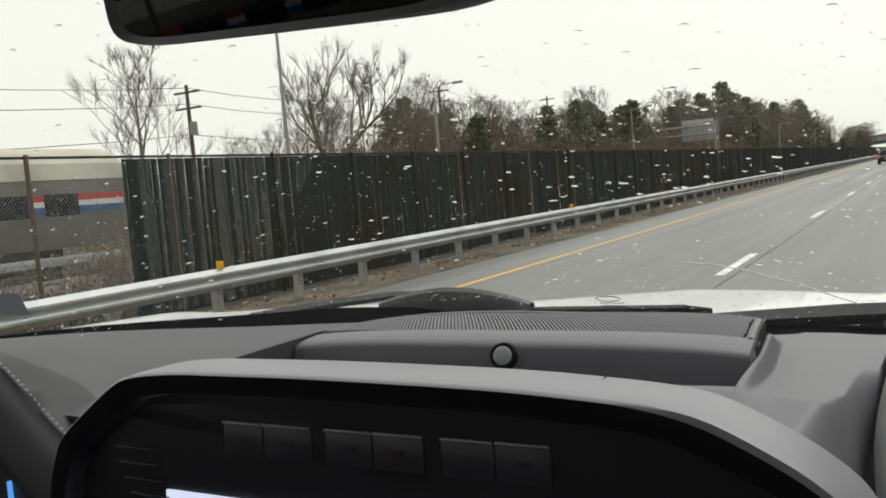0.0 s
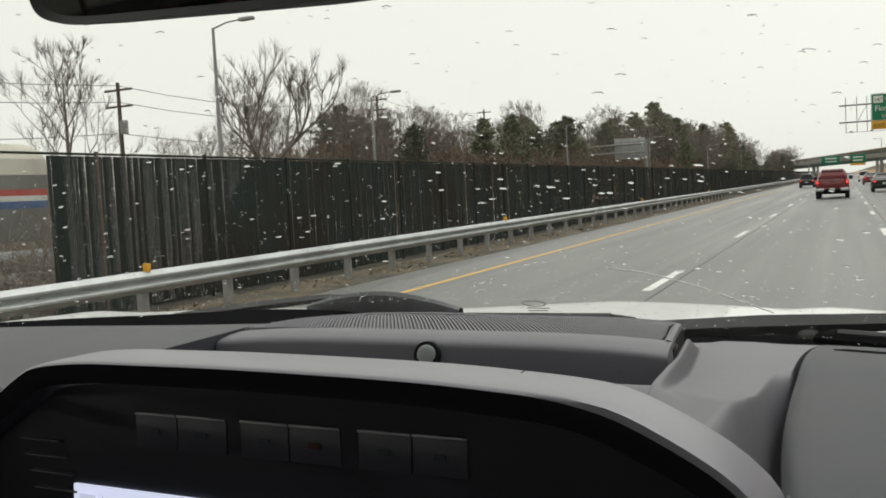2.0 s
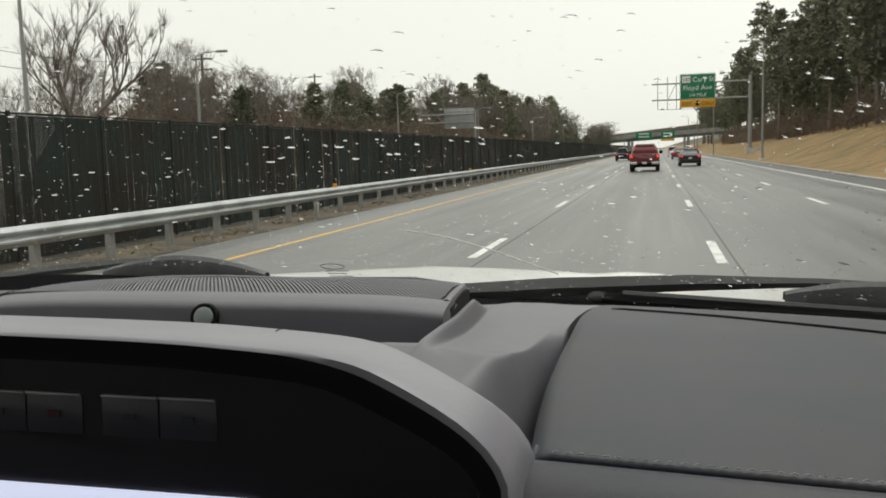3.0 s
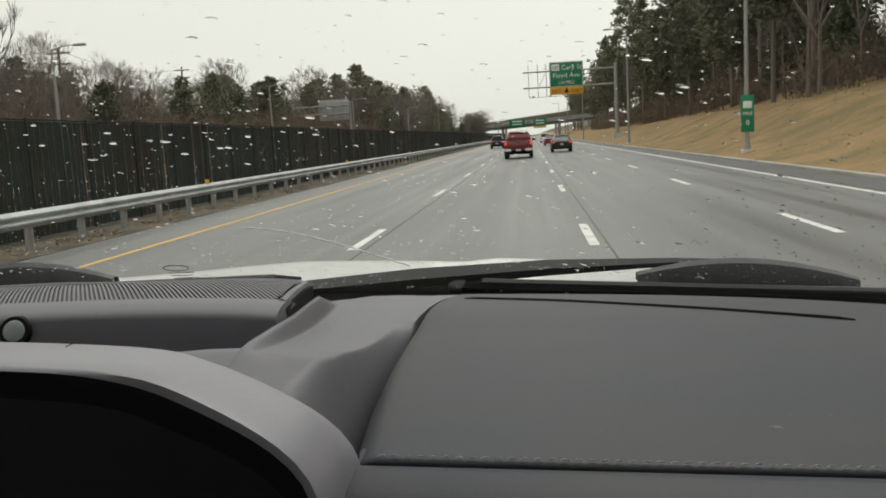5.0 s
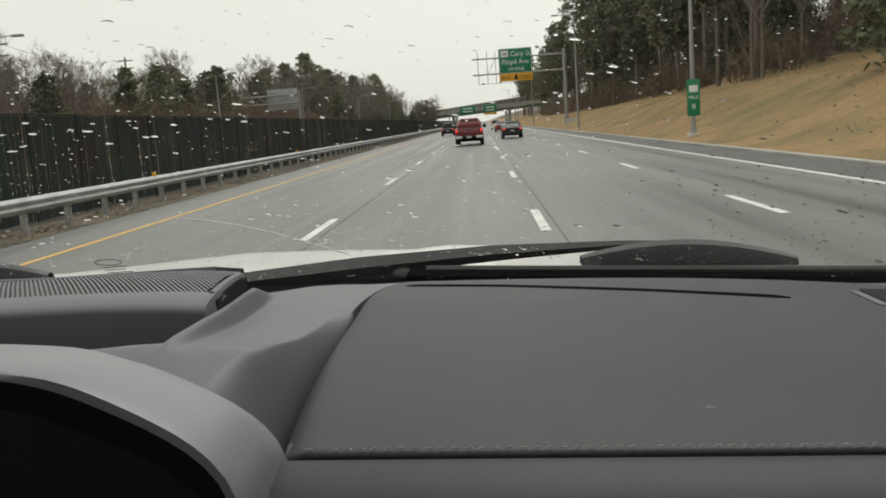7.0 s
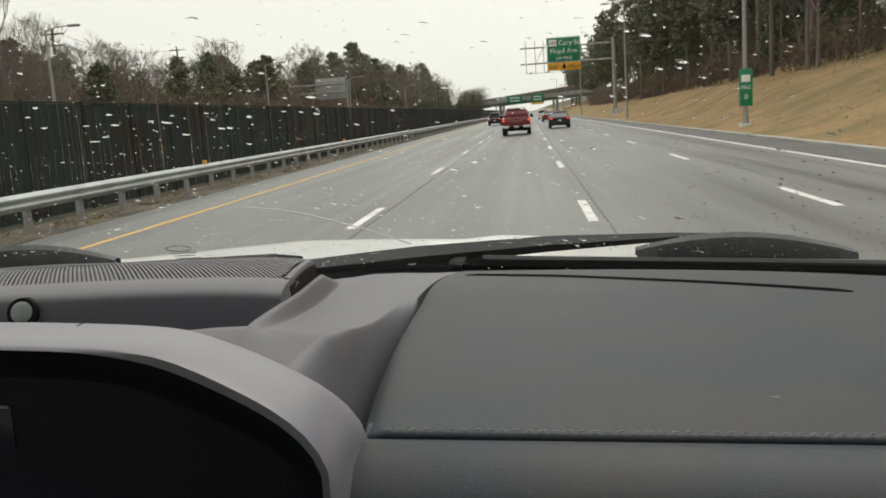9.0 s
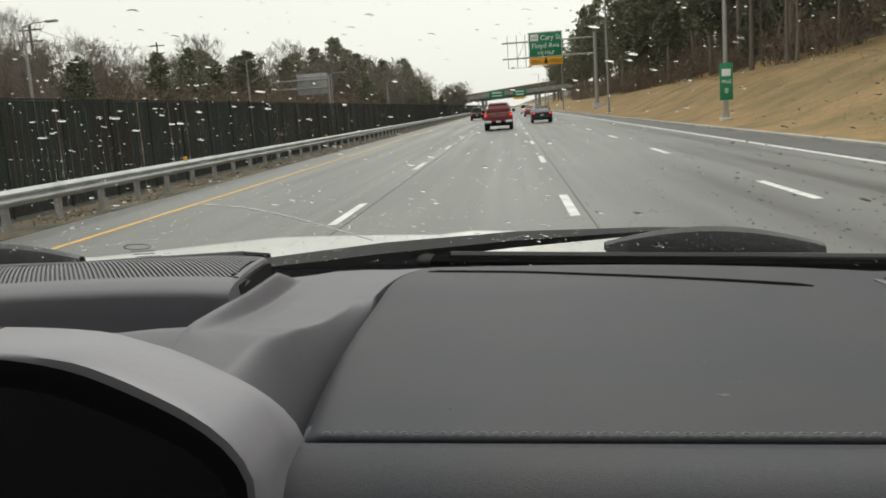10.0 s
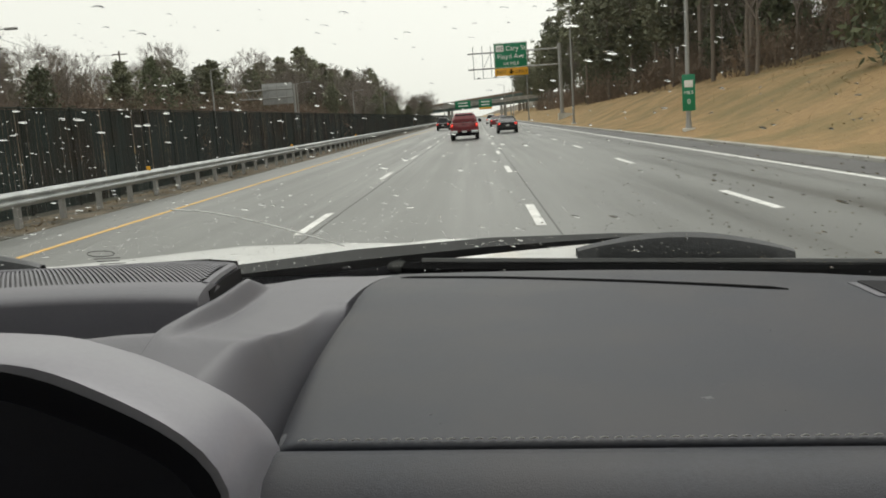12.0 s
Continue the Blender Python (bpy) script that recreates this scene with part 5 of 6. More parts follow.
cowl = thing("windscreen_cowl", 0, 0, 0, label="black plastic cowl grille below the windscreen", category="cowl")
rows_ = [[(-1.0 + 1.86 * i / 40, base_y(-1.0 + 1.86 * i / 40) - 0.02 + (0.30 * j / 8), cowl_z(-1.0 + 1.86 * i / 40, j / 8)) for i in range(41)] for j in range(9)]
COWL = mat("cowl_black", (0.008, 0.008, 0.009), 0.95, vary=0.3, scale=120, spec=0.0)
part("panel", solid(rows_, 0.02), COWL, cowl, "", 60)


def wiper(tip0, tip1, cover, low, high, arm_line, label, broad=0.010):
    """A parked blade, the hump-backed cover at its middle and the arm that carries it."""
    ob = thing("wiper", 0, 0, 0, label=label, category="wiper", group="windscreen wipers")
    a, b = Vector(tip0), Vector(tip1)
    pts = [a.lerp(b, k / 24) for k in range(25)]
    bm = bmesh.new()
    tube(bm, [p + Vector((0, 0, -0.001)) for p in pts], [0.006 if k in (0, 24) else 0.0105 for k in range(25)], 8)
    part("blade", bm, TRIM_BLACK, ob, "black rubber blade")
    bm = bmesh.new()
    tube(bm, [p + Vector((0, -0.006, 0.0075)) for p in pts[1:-1]], 0.0042, 6)
    part("spoiler", bm, RUBBER, ob, "narrow grey spoiler strip")
    x0, x1, y = cover
    rows = []
    for k in range(29):
        f = k / 28
        s = math.sin(math.pi * f) ** 0.9
        lo = low[0] + (low[1] - low[0]) * f + low[2] * s
        hi = high[0] + (high[1] - high[0]) * f + high[2] * s
        x = x0 + (x1 - x0) * f
        rows.append([(x, y - 0.004, lo), (x, y - 0.008, lo * 0.7 + hi * 0.3), (x, y - 0.006, lo * 0.15 + hi * 0.85), (x, y, hi), (x, y + 0.007, hi - 0.001), (x, y + 0.012, lo * 0.6 + hi * 0.4)])
    part("cover", solid(rows, 0.004, (0, 1, -0.2)), COVER, ob, "matt grey hump-backed blade cover", 35)
    bm = bmesh.new()
    n = len(arm_line)
    tube(bm, arm_line, [broad * f for f in ((1.0, 0.85, 0.7, 0.5) if n == 4 else (0.9, 1.05, 0.85, 0.42, 0.34))], 5)
    part("arm", bm, RUBBER, ob, "grey wiper arm")
    bm = bmesh.new()
    bmesh.ops.create_icosphere(bm, subdivisions=2, radius=0.009, matrix=pose(*tip0) @ Matrix.Diagonal((1.6, 0.8, 0.9, 1)))
    part("tip_cap", bm, RUBBER, ob, "rounded end cap")
    return ob


COVER = mat("wiper_cover", (0.098, 0.101, 0.107), 0.6, vary=0.3, scale=160, bump=0.2, bump_scale=300, stain=(0.072, 0.074, 0.078), stain_scale=14)
wiper((-0.82, 1.25, 1.466), (0.003, 1.25, 1.472), (-0.535, -0.262, 1.24), (1.474, 1.471, 0.002), (1.492, 1.489, 0.024),
      [(-0.84, 1.262, 1.462), (-0.66, 1.262, 1.486), (-0.52, 1.262, 1.500), (-0.42, 1.258, 1.502)], "wet black wiper blade parked before the driver")
wiper((0.232, 1.15, 1.473), (0.95, 1.12, 1.434), (0.450, 0.708, 1.145), (1.463, 1.447, 0.004), (1.483, 1.467, 0.020),
      [(0.02, 1.162, 1.474), (0.18, 1.160, 1.484), (0.344, 1.158, 1.491), (0.498, 1.158, 1.492), (0.56, 1.158, 1.489)], "wet black wiper blade parked before the passenger", 0.0125)

# ---- rear-view mirror ----
MIRROR_CASE = mat("mirror_case", (0.018, 0.018, 0.020), 0.5, vary=0.15, scale=300, bump=0.1, bump_scale=900)
mirror = thing("rear_view_mirror", 0, 0, 0, label="black rear-view mirror hung from the windscreen", category="mirror")
mx = Vector((0.28, -0.07, -0.033)).normalized()
mn = Vector((-0.24, -0.94, -0.16))
mn = (mn - mx * mn.dot(mx)).normalized()
my = mn.cross(mx)
mid = Vector((0.0, 0.366, 1.7550)) + my * 0.034
MIRROR_M = Matrix(((mx.x, my.x, mn.x, mid.x), (mx.y, my.y, mn.y, mid.y), (mx.z, my.z, mn.z, mid.z), (0, 0, 0, 1)))
outline = []
for k in range(48):
    a = math.tau * k / 48
    c, s = math.cos(a), math.sin(a)
    outline.append((0.149 * abs(c) ** 0.30 * (1 if c > 0 else -1), 0.037 * abs(s) ** 0.35 * (1 if s > 0 else -1)))
bm = bmesh.new()
rings = []
for z, f in ((0.0, 0.90), (-0.002, 0.97), (0.004, 1.0), (0.016, 1.0), (0.030, 0.9), (0.040, 0.6)):
    rings.append([bm.verts.new((x * f, y * (f if f > 0.95 else f * 0.98), -z)) for x, y in outline])
for a, b in zip(rings, rings[1:]):
    for k in range(48):
        bm.faces.new((a[k], a[(k + 1) % 48], b[(k + 1) % 48], b[k]))
bm.faces.new(rings[-1])
bmesh.ops.recalc_face_normals(bm, faces=bm.faces)
bmesh.ops.transform(bm, matrix=MIRROR_M, verts=bm.verts)
part("case", bm, MIRROR_CASE, mirror, "", 50)
# Near-black tint stands in for the dark cabin the glass would reflect
MIRROR = mat("mirror_glass", (0.05, 0.052, 0.055), 0.02, metal=1.0, vary=0.0)
bm = bmesh.new()
bm.faces.new([bm.verts.new((x * 0.93, y * 0.88, 0.0)) for x, y in outline])
bmesh.ops.solidify(bm, geom=bm.faces[:], thickness=0.002)
bmesh.ops.transform(bm, matrix=MIRROR_M, verts=bm.verts)
part("glass", bm, MIRROR, mirror, "mirror glass darkened in place of a dark cabin reflection")

# ---- traffic ----
RED_PAINT = mat("red_paint", (0.165, 0.009, 0.015), 0.3, vary=0.08, coat=0.6)
BLACK_PAINT = mat("black_paint", (0.010, 0.010, 0.012), 0.35, vary=0.1, coat=0.15, spec=0.3)
SILVER_PAINT = mat("silver_paint", (0.42, 0.43, 0.44), 0.3, metal=0.4, vary=0.05, coat=0.5)
CAR_GLASS = mat("car_glass", (0.012, 0.014, 0.016), 0.12, vary=0.1, spec=0.18)
TYRE = mat("tyre", (0.02, 0.02, 0.02), 0.85, vary=0.2, scale=20)
RIM = mat("wheel_rim", (0.35, 0.35, 0.36), 0.35, metal=0.8)
BUMPER = mat("chrome_bumper", (0.55, 0.56, 0.57), 0.22, metal=0.9, vary=0.08)
TAIL = glow("tail_lamp", (1.0, 0.06, 0.04), 1.1)
TAIL_DIM = mat("tail_lamp_dark", (0.35, 0.012, 0.01), 0.25, vary=0.1)
PLATE = mat("number_plate", (0.6, 0.6, 0.6), 0.5)


def wheel(parent, x, y, r, w):
    bm = bmesh.new()
    bmesh.ops.create_cone(bm, cap_ends=True, segments=28, radius1=r, radius2=r, depth=w, matrix=pose(x, y, r, 0, 90, 0))
    bmesh.ops.bevel(bm, geom=[e for e in bm.edges if len(e.link_faces) == 2 and e.calc_face_angle(0) > 1], offset=0.03, segments=2, affect="EDGES")
    wh = part("wheel", bm, TYRE, parent, "black rubber tyre")
    s = 1 if x > 0 else -1
    bm = bmesh.new()
    bmesh.ops.create_cone(bm, cap_ends=True, segments=24, radius1=r * 0.62, radius2=r * 0.5, depth=0.04, matrix=pose(x + s * w / 2, y, r, 0, 90 * s, 0))
    part("rim", bm, RIM, wh, "metal wheel rim")


def loft(sections, material, name, parent, label="", angle=35):
    """A hull through cross sections, each a (y, list of (x, z)) from one side over the top to the other."""
    bm = bmesh.new()
    rings = [[bm.verts.new((x, y, z)) for x, z in pts] for y, pts in sections]
    for a, b in zip(rings, rings[1:]):
        for k in range(len(a) - 1):
            bm.faces.new((a[k], a[k + 1], b[k + 1], b[k]))
        bm.faces.new((a[-1], a[0], b[0], b[-1]))
    bm.faces.new(rings[0])
    bm.faces.new(rings[-1][::-1])
    bmesh.ops.recalc_face_normals(bm, faces=bm.faces)
    return part(name, bm, material, parent, label, angle)


def hull(w, z0, z1, top=0.9, r=0.08):
    """Half-rounded box section of width w from z0 to z1, narrower at its top."""
    h, t = w / 2, w / 2 * top
    return [(-h + r, z0), (-h, z0 + r), (-h, z0 + 0.55 * (z1 - z0)), (-t - 0.0, z1 - r), (-t + r, z1), (t - r, z1), (t, z1 - r), (h, z0 + 0.55 * (z1 - z0)), (h, z0 + r), (h - r, z0)]


def pickup(x, y):
    ob = thing("pickup_truck", x, y, 0, label="red crew-cab pickup truck with lit tail lamps", category="pickup truck")
    loft([(0.05, hull(1.94, 0.55, 1.22, 0.96)), (0.1, hull(2.0, 0.5, 1.24, 0.97)), (2.0, hull(2.03, 0.48, 1.25, 0.97)), (4.6, hull(2.03, 0.48, 1.22, 0.95)), (5.7, hull(1.96, 0.5, 1.10, 0.93)), (5.85, hull(1.8, 0.55, 1.0, 0.93))], RED_PAINT, "body", ob)
    loft([(1.85, hull(1.78, 1.15, 1.5, 0.9)), (2.15, hull(1.80, 1.15, 1.90, 0.78)), (2.5, hull(1.80, 1.15, 1.95, 0.76)), (3.6, hull(1.80, 1.15, 1.94, 0.76)), (4.6, hull(1.8, 1.15, 1.25, 0.9))], RED_PAINT, "cab", ob)
    part("bed", bx(-0.80, 0.80, 0.13, 1.8, 1.0, 1.262), TRIM_BLACK, ob, "dark open load bed")
    part("rear_window", bx(-0.66, 0.66, 2.02, 2.06, 1.42, 1.82, bevel=0.015), CAR_GLASS, ob, "dark rear window")
    gate = part("tailgate", bx(-0.74, 0.74, 0.0, 0.07, 0.72, 1.24, bevel=0.02), RED_PAINT, ob, "red tailgate")
    part("gate_panel", bx(-0.45, 0.45, -0.012, 0.01, 0.86, 1.02, bevel=0.01), RED_PAINT, gate)
    part("handle", bx(-0.12, 0.12, -0.02, 0.01, 1.10, 1.15, bevel=0.008), TRIM_BLACK, gate)
    for s in (-1, 1):
        lamp = part("tail_lamp", bx(s * 0.88 - 0.09, s * 0.88 + 0.09, -0.01, 0.12, 0.88, 1.20, bevel=0.02), TAIL_DIM, ob, "red tail lamp")
        part("bulb", bx(s * 0.88 - 0.06, s * 0.88 + 0.06, -0.016, 0.02, 0.98, 1.16, bevel=0.01), TAIL, lamp, "lit red lamp")
        part("bumper_end", bx(s * 0.74 - 0.25, s * 0.74 + 0.25, -0.16, 0.1, 0.5, 0.70, bevel=0.03), BUMPER, ob, "chrome bumper end")
        part("door_mirror", bx(s * 1.12 - 0.12, s * 1.12 + 0.12, 4.0, 4.12, 1.2, 1.45, bevel=0.03), BLACK_PAINT, ob)
        for wy in (1.25, 4.85):
            wheel(ob, s * 0.88, wy, 0.40, 0.27)
    part("bumper", bx(-0.5, 0.5, -0.14, 0.08, 0.5, 0.62, bevel=0.02), TRIM_BLACK, ob, "dark bumper step")
    part("number_plate", bx(-0.16, 0.16, -0.17, -0.13, 0.54, 0.68, bevel=0.004), PLATE, ob)
    part("underbody", bx(-0.75, 0.75, 0.3, 5.2, 0.3, 0.5), TRIM_BLACK, ob, "dark chassis")
    return ob


def saloon(name, x, y, paint, label, lit=True, tall=0.0, rz=0.0, width=1.82):
    ob = thing(name, x, y, 0, rz, label=label, category="car", group="traffic ahead")
    w = width
    loft([(0.0, hull(w * 0.9, 0.42, 0.92, 0.92)), (0.12, hull(w * 0.97, 0.3, 1.0, 0.94)), (1.0, hull(w, 0.24, 1.02, 0.95)), (3.4, hull(w, 0.24, 0.98, 0.95)), (4.4, hull(w * 0.95, 0.28, 0.8, 0.92)), (4.6, hull(w * 0.85, 0.35, 0.7, 0.92))], paint, "body", ob)
    loft([(0.35 - tall * 0.8, hull(w * 0.85, 0.9, 1.03, 0.92, 0.05)), (1.05 - tall * 1.3, hull(w * 0.86, 0.9, 1.40 + tall, 0.75)), (1.8, hull(w * 0.86, 0.9, 1.46 + tall, 0.74)), (2.5, hull(w * 0.86, 0.9, 1.44 + tall, 0.74)), (3.5, hull(w * 0.85, 0.9, 1.0, 0.9, 0.05))], CAR_GLASS, "cabin_glass", ob, "dark cabin glass")
    loft([(1.05 - tall * 1.3, hull(w * 0.655, 1.38 + tall, 1.425 + tall, 0.9, 0.015)), (1.8, hull(w * 0.66, 1.42 + tall, 1.485 + tall, 0.9, 0.02)), (2.5, hull(w * 0.655, 1.40 + tall, 1.455 + tall, 0.9, 0.015))], paint, "roof", ob)
    for s in (-1, 1):
        lamp = part("tail_lamp", bx(s * w * 0.39 - 0.15, s * w * 0.39 + 0.15, -0.02, 0.2, 0.74, 0.92, bevel=0.02), TAIL_DIM, ob, "red tail lamp")
        if lit:
            part("bulb", bx(s * w * 0.39 - 0.08, s * w * 0.39 + 0.08, -0.03, 0.02, 0.78, 0.89, bevel=0.01), TAIL, lamp, "lit red lamp")
        for wy in (0.95, 3.7):
            wheel(ob, s * (w / 2 - 0.12), wy, 0.33, 0.22)
    part("bumper", bx(-w * 0.46, w * 0.46, -0.05, 0.15, 0.34, 0.58, bevel=0.04), paint, ob)
    part("number_plate", bx(-0.15, 0.15, -0.06, -0.02, 0.62, 0.74, bevel=0.004), PLATE, ob)
    return ob


pickup(-0.55, 62)
saloon("black_car", 3.0, 76, BLACK_PAINT, "small black saloon car with lit tail lamps")
saloon("red_car", 3.1, 121, RED_PAINT, "small red car far ahead in traffic")
saloon("red_car", 6.3, 205, RED_PAINT, "small red car far ahead in traffic")
saloon("white_suv", 3.0, 158, WHITE_BODY, "white sport utility vehicle far ahead in traffic", tall=0.25)
saloon("dark_suv", -4.2, 118, BLACK_PAINT, "dark sport utility vehicle far ahead in traffic", tall=0.25)

silver = saloon("silver_car", -19.5, 32, SILVER_PAINT, "silver saloon car on the opposite carriageway", lit=False, rz=180)
silver.location.z = -0.26

# ---- windscreen, rain and cabin shell ----
RAKE = 0.61


def screen_point(x, s):
    """A place on the windscreen: x across the truck, s metres up along the glass."""
    k = 1 / math.hypot(1, RAKE)
    return Vector((x * (1 - 0.07 * s), base_y(x) * (1 - 0.5 * s / 0.98) + 0.5 * s / 0.98 * 1.0 - 0.005 - s * k, 1.462 - 0.03 * (x + 0.06) ** 2 + s * k * RAKE))


GLASS = bpy.data.materials.new("windscreen_glass")
GLASS.use_nodes = True
gn, gl = GLASS.node_tree.nodes, GLASS.node_tree.links
gn.remove(gn["Principled BSDF"])
clear, shine, both = gn.new("ShaderNodeBsdfTransparent"), gn.new("ShaderNodeBsdfGlossy"), gn.new("ShaderNodeMixShader")
clear.inputs[0].default_value = (0.98, 0.985, 0.975, 1)
shine.inputs["Roughness"].default_value = 0.02
both.inputs[0].default_value = 0.025
gl.new(clear.outputs[0], both.inputs[1])
gl.new(shine.outputs[0], both.inputs[2])
gl.new(both.outputs[0], gn["Material Output"].inputs[0])
windscreen = thing("windscreen", 0, 0, 0, label="raked laminated truck windscreen speckled with rain", category="windscreen")
bm = bmesh.new()
grid(bm, [[screen_point(-1.02 + 1.80 * i / 24, 0.98 * j / 12) for i in range(25)] for j in range(13)])
bmesh.ops.recalc_face_normals(bm, faces=bm.faces)
pane = part("pane", bm, GLASS, windscreen, "clear glass pane", 60)
pane.visible_shadow = False

WATER = bpy.data.materials.new("rain_water")
WATER.use_nodes = True
wb = WATER.node_tree.nodes["Principled BSDF"]
wb.inputs["Base Color"].default_value = (1, 1, 1, 1)
wb.inputs["Roughness"].default_value = 0.03
wb.inputs["IOR"].default_value = 1.33
wb.inputs["Transmission Weight"].default_value = 1.0


def normal_out(x, s):
    a, b, c = screen_point(x, s), screen_point(x + 0.01, s), screen_point(x, s + 0.01)
    return (b - a).cross(c - a).normalized()


def drop(bm, x, s, r, wide, tall):
    """A flattened bead of water on the outside of the glass."""
    c, n = screen_point(x, s), normal_out(x, s)
    if n.z < 0:
        n = -n
    u = Vector((1, 0, 0))
    u = (u - n * u.dot(n)).normalized()
    v = n.cross(u)
    rings = [[bm.verts.new(c + n * (0.002 + r * 0.45 * h) + (u * math.cos(k * math.tau / 7) * wide + v * math.sin(k * math.tau / 7) * tall) * r * f) for k in range(7)] for f, h in ((1.0, 0.0), (0.72, 0.65))]
    top, low = bm.verts.new(c + n * (0.002 + r * 0.45)), bm.verts.new(c + n * 0.002)
    for k in range(7):
        j = (k + 1) % 7
        bm.faces.new((rings[0][k], rings[0][j], rings[1][j], rings[1][k]))
        bm.faces.new((rings[1][k], rings[1][j], top))
        bm.faces.new((rings[0][j], rings[0][k], low))


rnd = random.Random(17)
bm = bmesh.new()
for k in range(1100):
    x, s = rnd.uniform(-0.98, 0.74), rnd.uniform(0.15, 0.80)
    r = rnd.choice((0.0007, 0.0009, 0.0011, 0.0013, 0.0018))
    drop(bm, x, s, r, rnd.uniform(1.2, 2.5), rnd.uniform(0.5, 0.9))
for k in range(3200):
    x, s = rnd.uniform(-0.9, 0.74), 0.16 + 0.40 * rnd.random() ** 1.7
    drop(bm, x, s, rnd.uniform(0.0004, 0.0009), rnd.uniform(0.9, 1.5), 0.9)
for k in range(170):
    x = rnd.gauss(0.06, 0.12)
    drop(bm, max(-0.3, min(0.4, x)), 0.09 + abs(rnd.gauss(0, 0.05)), rnd.uniform(0.0005, 0.0012), rnd.uniform(0.8, 1.4), 1.0)
tagged(part("rain_drops", bm, WATER, windscreen, "clear rain drops on the glass", 80), kind="stuff")

SMEAR = mat("glass_scratch", (0.75, 0.76, 0.74), 0.4, vary=0.1)
PRINT = mat("glass_print", (0.05, 0.05, 0.05), 0.6)
FILM = mat("sticker_film", (0.30, 0.33, 0.34), 0.4, vary=0.1, scale=40)


def on_glass(y, x):
    """The place on the pane at that depth."""
    lo, hi = 0.0, 0.98
    for _ in range(30):
        m_ = (lo + hi) / 2
        if screen_point(x, m_).y > y:
            lo = m_
        else:
            hi = m_
    return screen_point(x, lo)


CRACK = (0.078, 0.819, 0.12, 0.824, 0.166, 0.842, 0.216, 0.866)
crack = bmesh.new()
pts = curve_points([(CRACK[0], CRACK[1], 0), (CRACK[2], CRACK[3], 0), (CRACK[4], CRACK[5], 0), (CRACK[6], CRACK[7], 0)], 40)
jit = random.Random(3)
tube(crack, [on_glass(p.y + jit.uniform(-0.0006, 0.0006), p.x) + Vector((0, 0, 0.001)) for p in pts], [0.0006 if k % 5 else 0.0003 for k in range(40)], 4)
part("crack", crack, SMEAR, windscreen, "long thin pale crack in the glass")
mark = bmesh.new()
c = on_glass(0.912, -0.025)
u, v = (screen_point(0.0, 0.1) - screen_point(-0.1, 0.1)).normalized(), (screen_point(-0.05, 0.2) - screen_point(-0.05, 0.1)).normalized()
tube(mark, [c + u * 0.013 * math.cos(a) + v * (0.012 + 0.007 * math.sin(a)) for a in [k * math.tau / 20 for k in range(21)]], 0.0004, 4)
for r_ in range(4):
    a = c - u * 0.012 - v * 0.007 * r_
    tube(mark, [a, a + u * (0.026 - 0.004 * (r_ % 2))], 0.0004, 4)
part("maker_mark", mark, PRINT, windscreen, "small dark printed maker mark")
corners = [on_glass(y, x) - Vector((0, 0.004, 0.004)) for x, y in ((-0.663, 0.603), (-0.616, 0.641), (-0.638, 0.669), (-0.687, 0.626))]
bm = bmesh.new()
bm.faces.new([bm.verts.new(p) for p in corners])
bmesh.ops.solidify(bm, geom=bm.faces[:], thickness=0.0006)
part("sticker", bm, FILM, windscreen, "small pale inspection sticker")

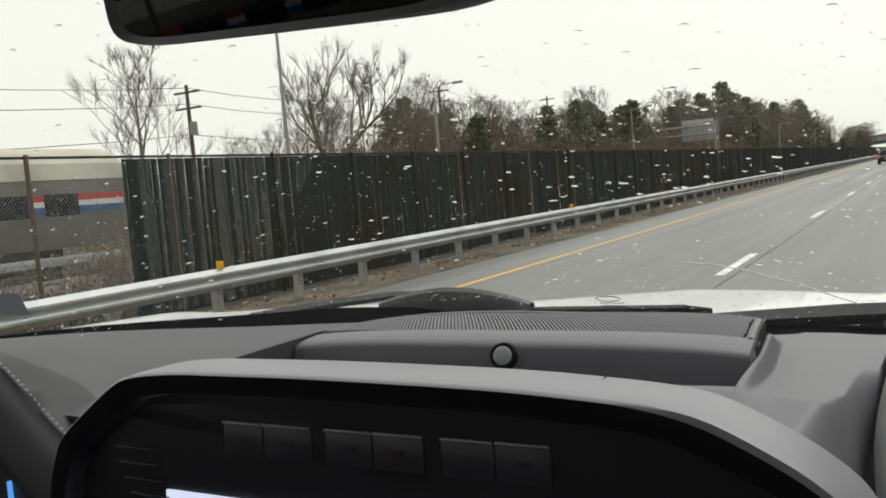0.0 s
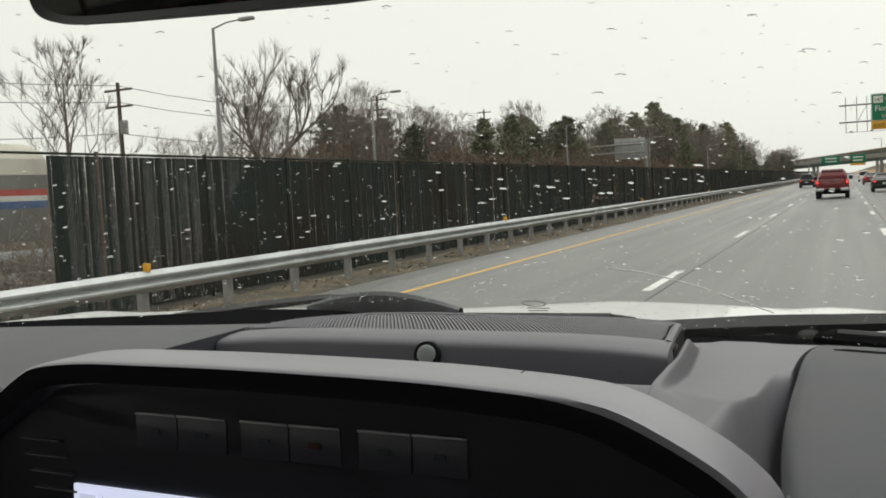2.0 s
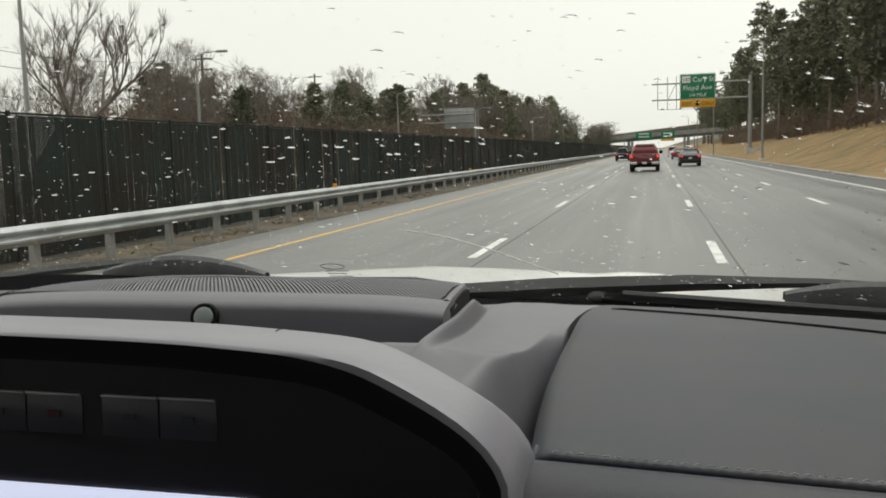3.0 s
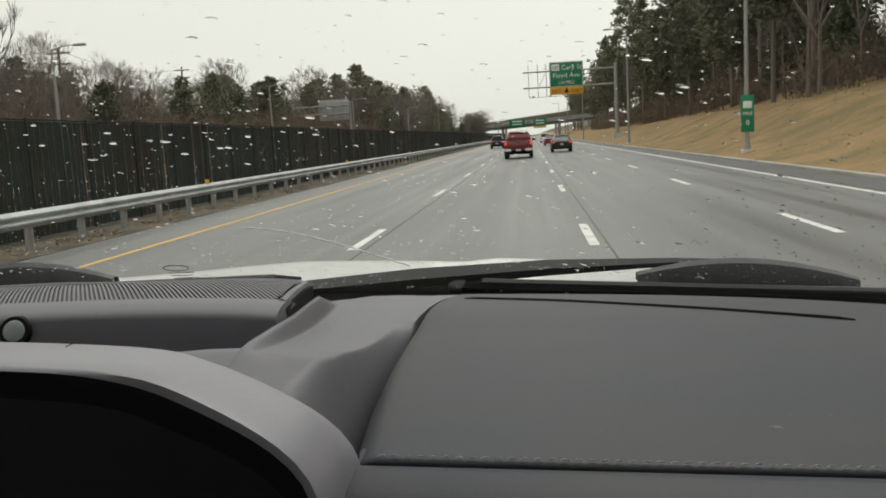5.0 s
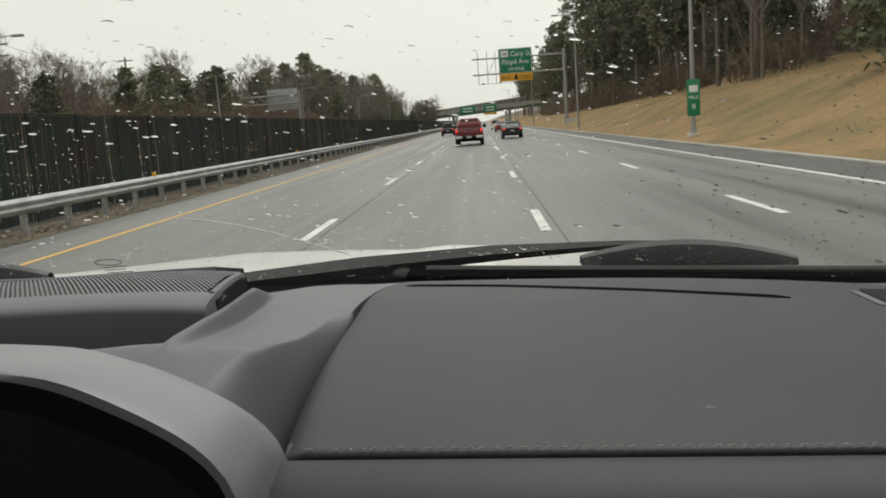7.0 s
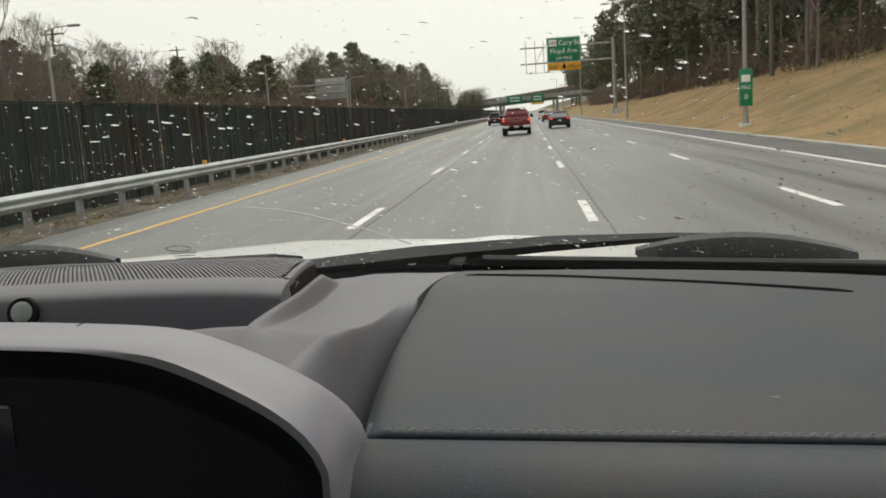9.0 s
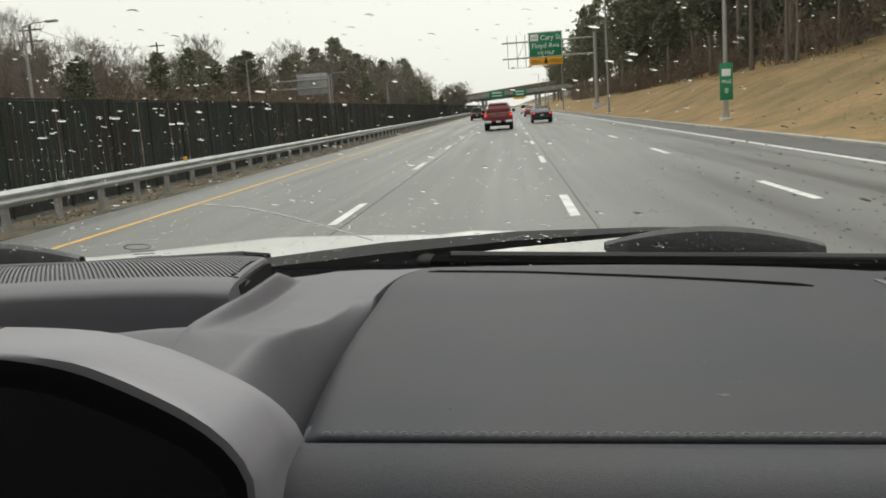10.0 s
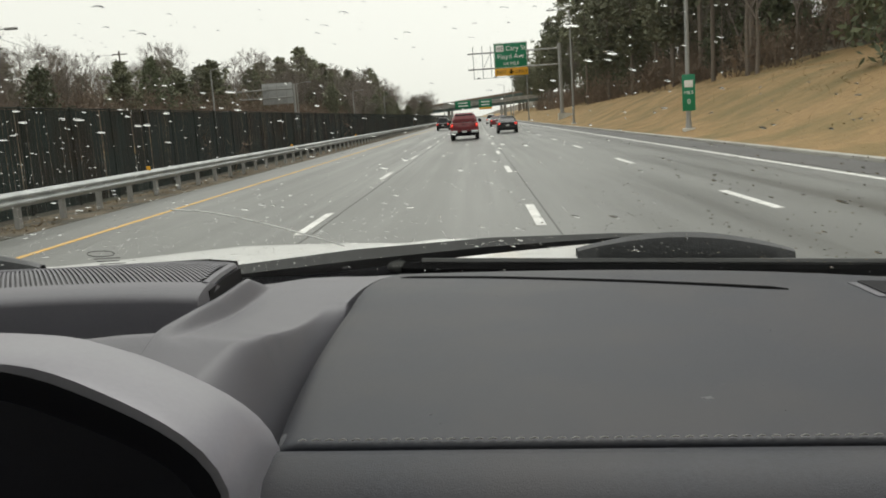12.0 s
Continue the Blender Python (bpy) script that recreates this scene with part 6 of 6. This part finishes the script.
shell = thing("truck_cabin", 0, 0, 0, label="closed grey truck cabin around the dashboard", category="truck cabin", kind="structure")
part("roof", bx(-1.02, 0.78, -1.9, 0.26, 1.965, 2.02, bevel=0.02), HEADLINER, shell, "pale headliner roof")
# Unseen wall; its opening sits left of centre to steer light onto the dash
for x0, x1, z0, z1 in ((-1.15, 0.90, 0.5, 1.36), (-1.15, 0.90, 1.86, 2.0), (-1.15, -0.86, 1.36, 1.86), (0.12, 0.90, 1.36, 1.86)):
    part("rear_wall", bx(x0, x1, -1.95, -1.87, z0, z1), DASH_DARK, shell)
for s_, x0, x1 in ((-1, -1.20, -1.14), (1, 0.90, 0.96)):
    # Right sill and front post are oversized to cut side light
    part("door_panel", bx(x0, x1, -1.9, 0.9, 0.6, 1.44 if s_ < 0 else 1.55, bevel=0.01), DASH_DARK, shell)
    # Right-hand one reaches far forward as an unseen block against side light
    part("door_pillar", bx(x0, x1, -0.75, -0.6 if s_ < 0 else 0.28, 1.4, 2.0, bevel=0.01), DASH_DARK, shell)
    bm = bmesh.new()
    xx = (x0 + x1) / 2
    tube(bm, [(xx + (0.02 if s_ < 0 else -0.02), 0.90, 1.40), (xx + (0.09 if s_ < 0 else -0.09), 0.52, 1.74), (xx + (0.16 if s_ < 0 else -0.16), 0.10, 1.99)], 0.055 if s_ < 0 else 0.075, 10)
    part("front_pillar", bm, DASH_DARK, shell, "dark windscreen pillar")
part("cabin_floor", bx(-1.05, 0.80, -1.9, 0.5, 0.62, 0.66), DASH_DARK, shell)

# ---- outer body of the truck that carries the camera ----
outer_body = thing("white_truck", -0.2, 0, 0, label="white pickup truck body on four black tyres", category="pickup truck")
for sd in (-1, 1):
    part("fender", bx(sd * 0.95 - 0.1, sd * 0.95 + 0.1, 1.0, 2.55, 0.62, 1.27, bevel=0.05), WHITE_BODY, outer_body)
    part("door_skin", bx(sd * 1.02 - 0.03, sd * 1.02 + 0.03, -1.9, 0.98, 0.55, 1.40, bevel=0.02), WHITE_BODY, outer_body)
    part("bed_side", bx(sd * 0.98 - 0.06, sd * 0.98 + 0.06, -3.9, -1.98, 0.55, 1.35, bevel=0.03), WHITE_BODY, outer_body)
    for wy in (1.75, -2.75):
        wheel(outer_body, sd * 0.86, wy, 0.41, 0.27)
part("grille", bx(-0.95, 0.95, 2.42, 2.56, 0.62, 1.22, bevel=0.04), TRIM_BLACK, outer_body, "dark front grille")
part("bumper", bx(-1.0, 1.0, 2.5, 2.72, 0.42, 0.66, bevel=0.05), BUMPER, outer_body)
part("tailgate", bx(-0.92, 0.92, -3.95, -3.88, 0.6, 1.33, bevel=0.02), WHITE_BODY, outer_body)
part("bed_floor", bx(-0.9, 0.9, -3.88, -1.98, 0.72, 0.78), TRIM_BLACK, outer_body)
part("chassis", bx(-0.55, 0.55, -3.7, 2.4, 0.38, 0.60), TRIM_BLACK, outer_body)
part("roof_skin", bx(-0.84, 0.98, -1.93, 0.24, 2.022, 2.06, bevel=0.015), WHITE_BODY, outer_body)
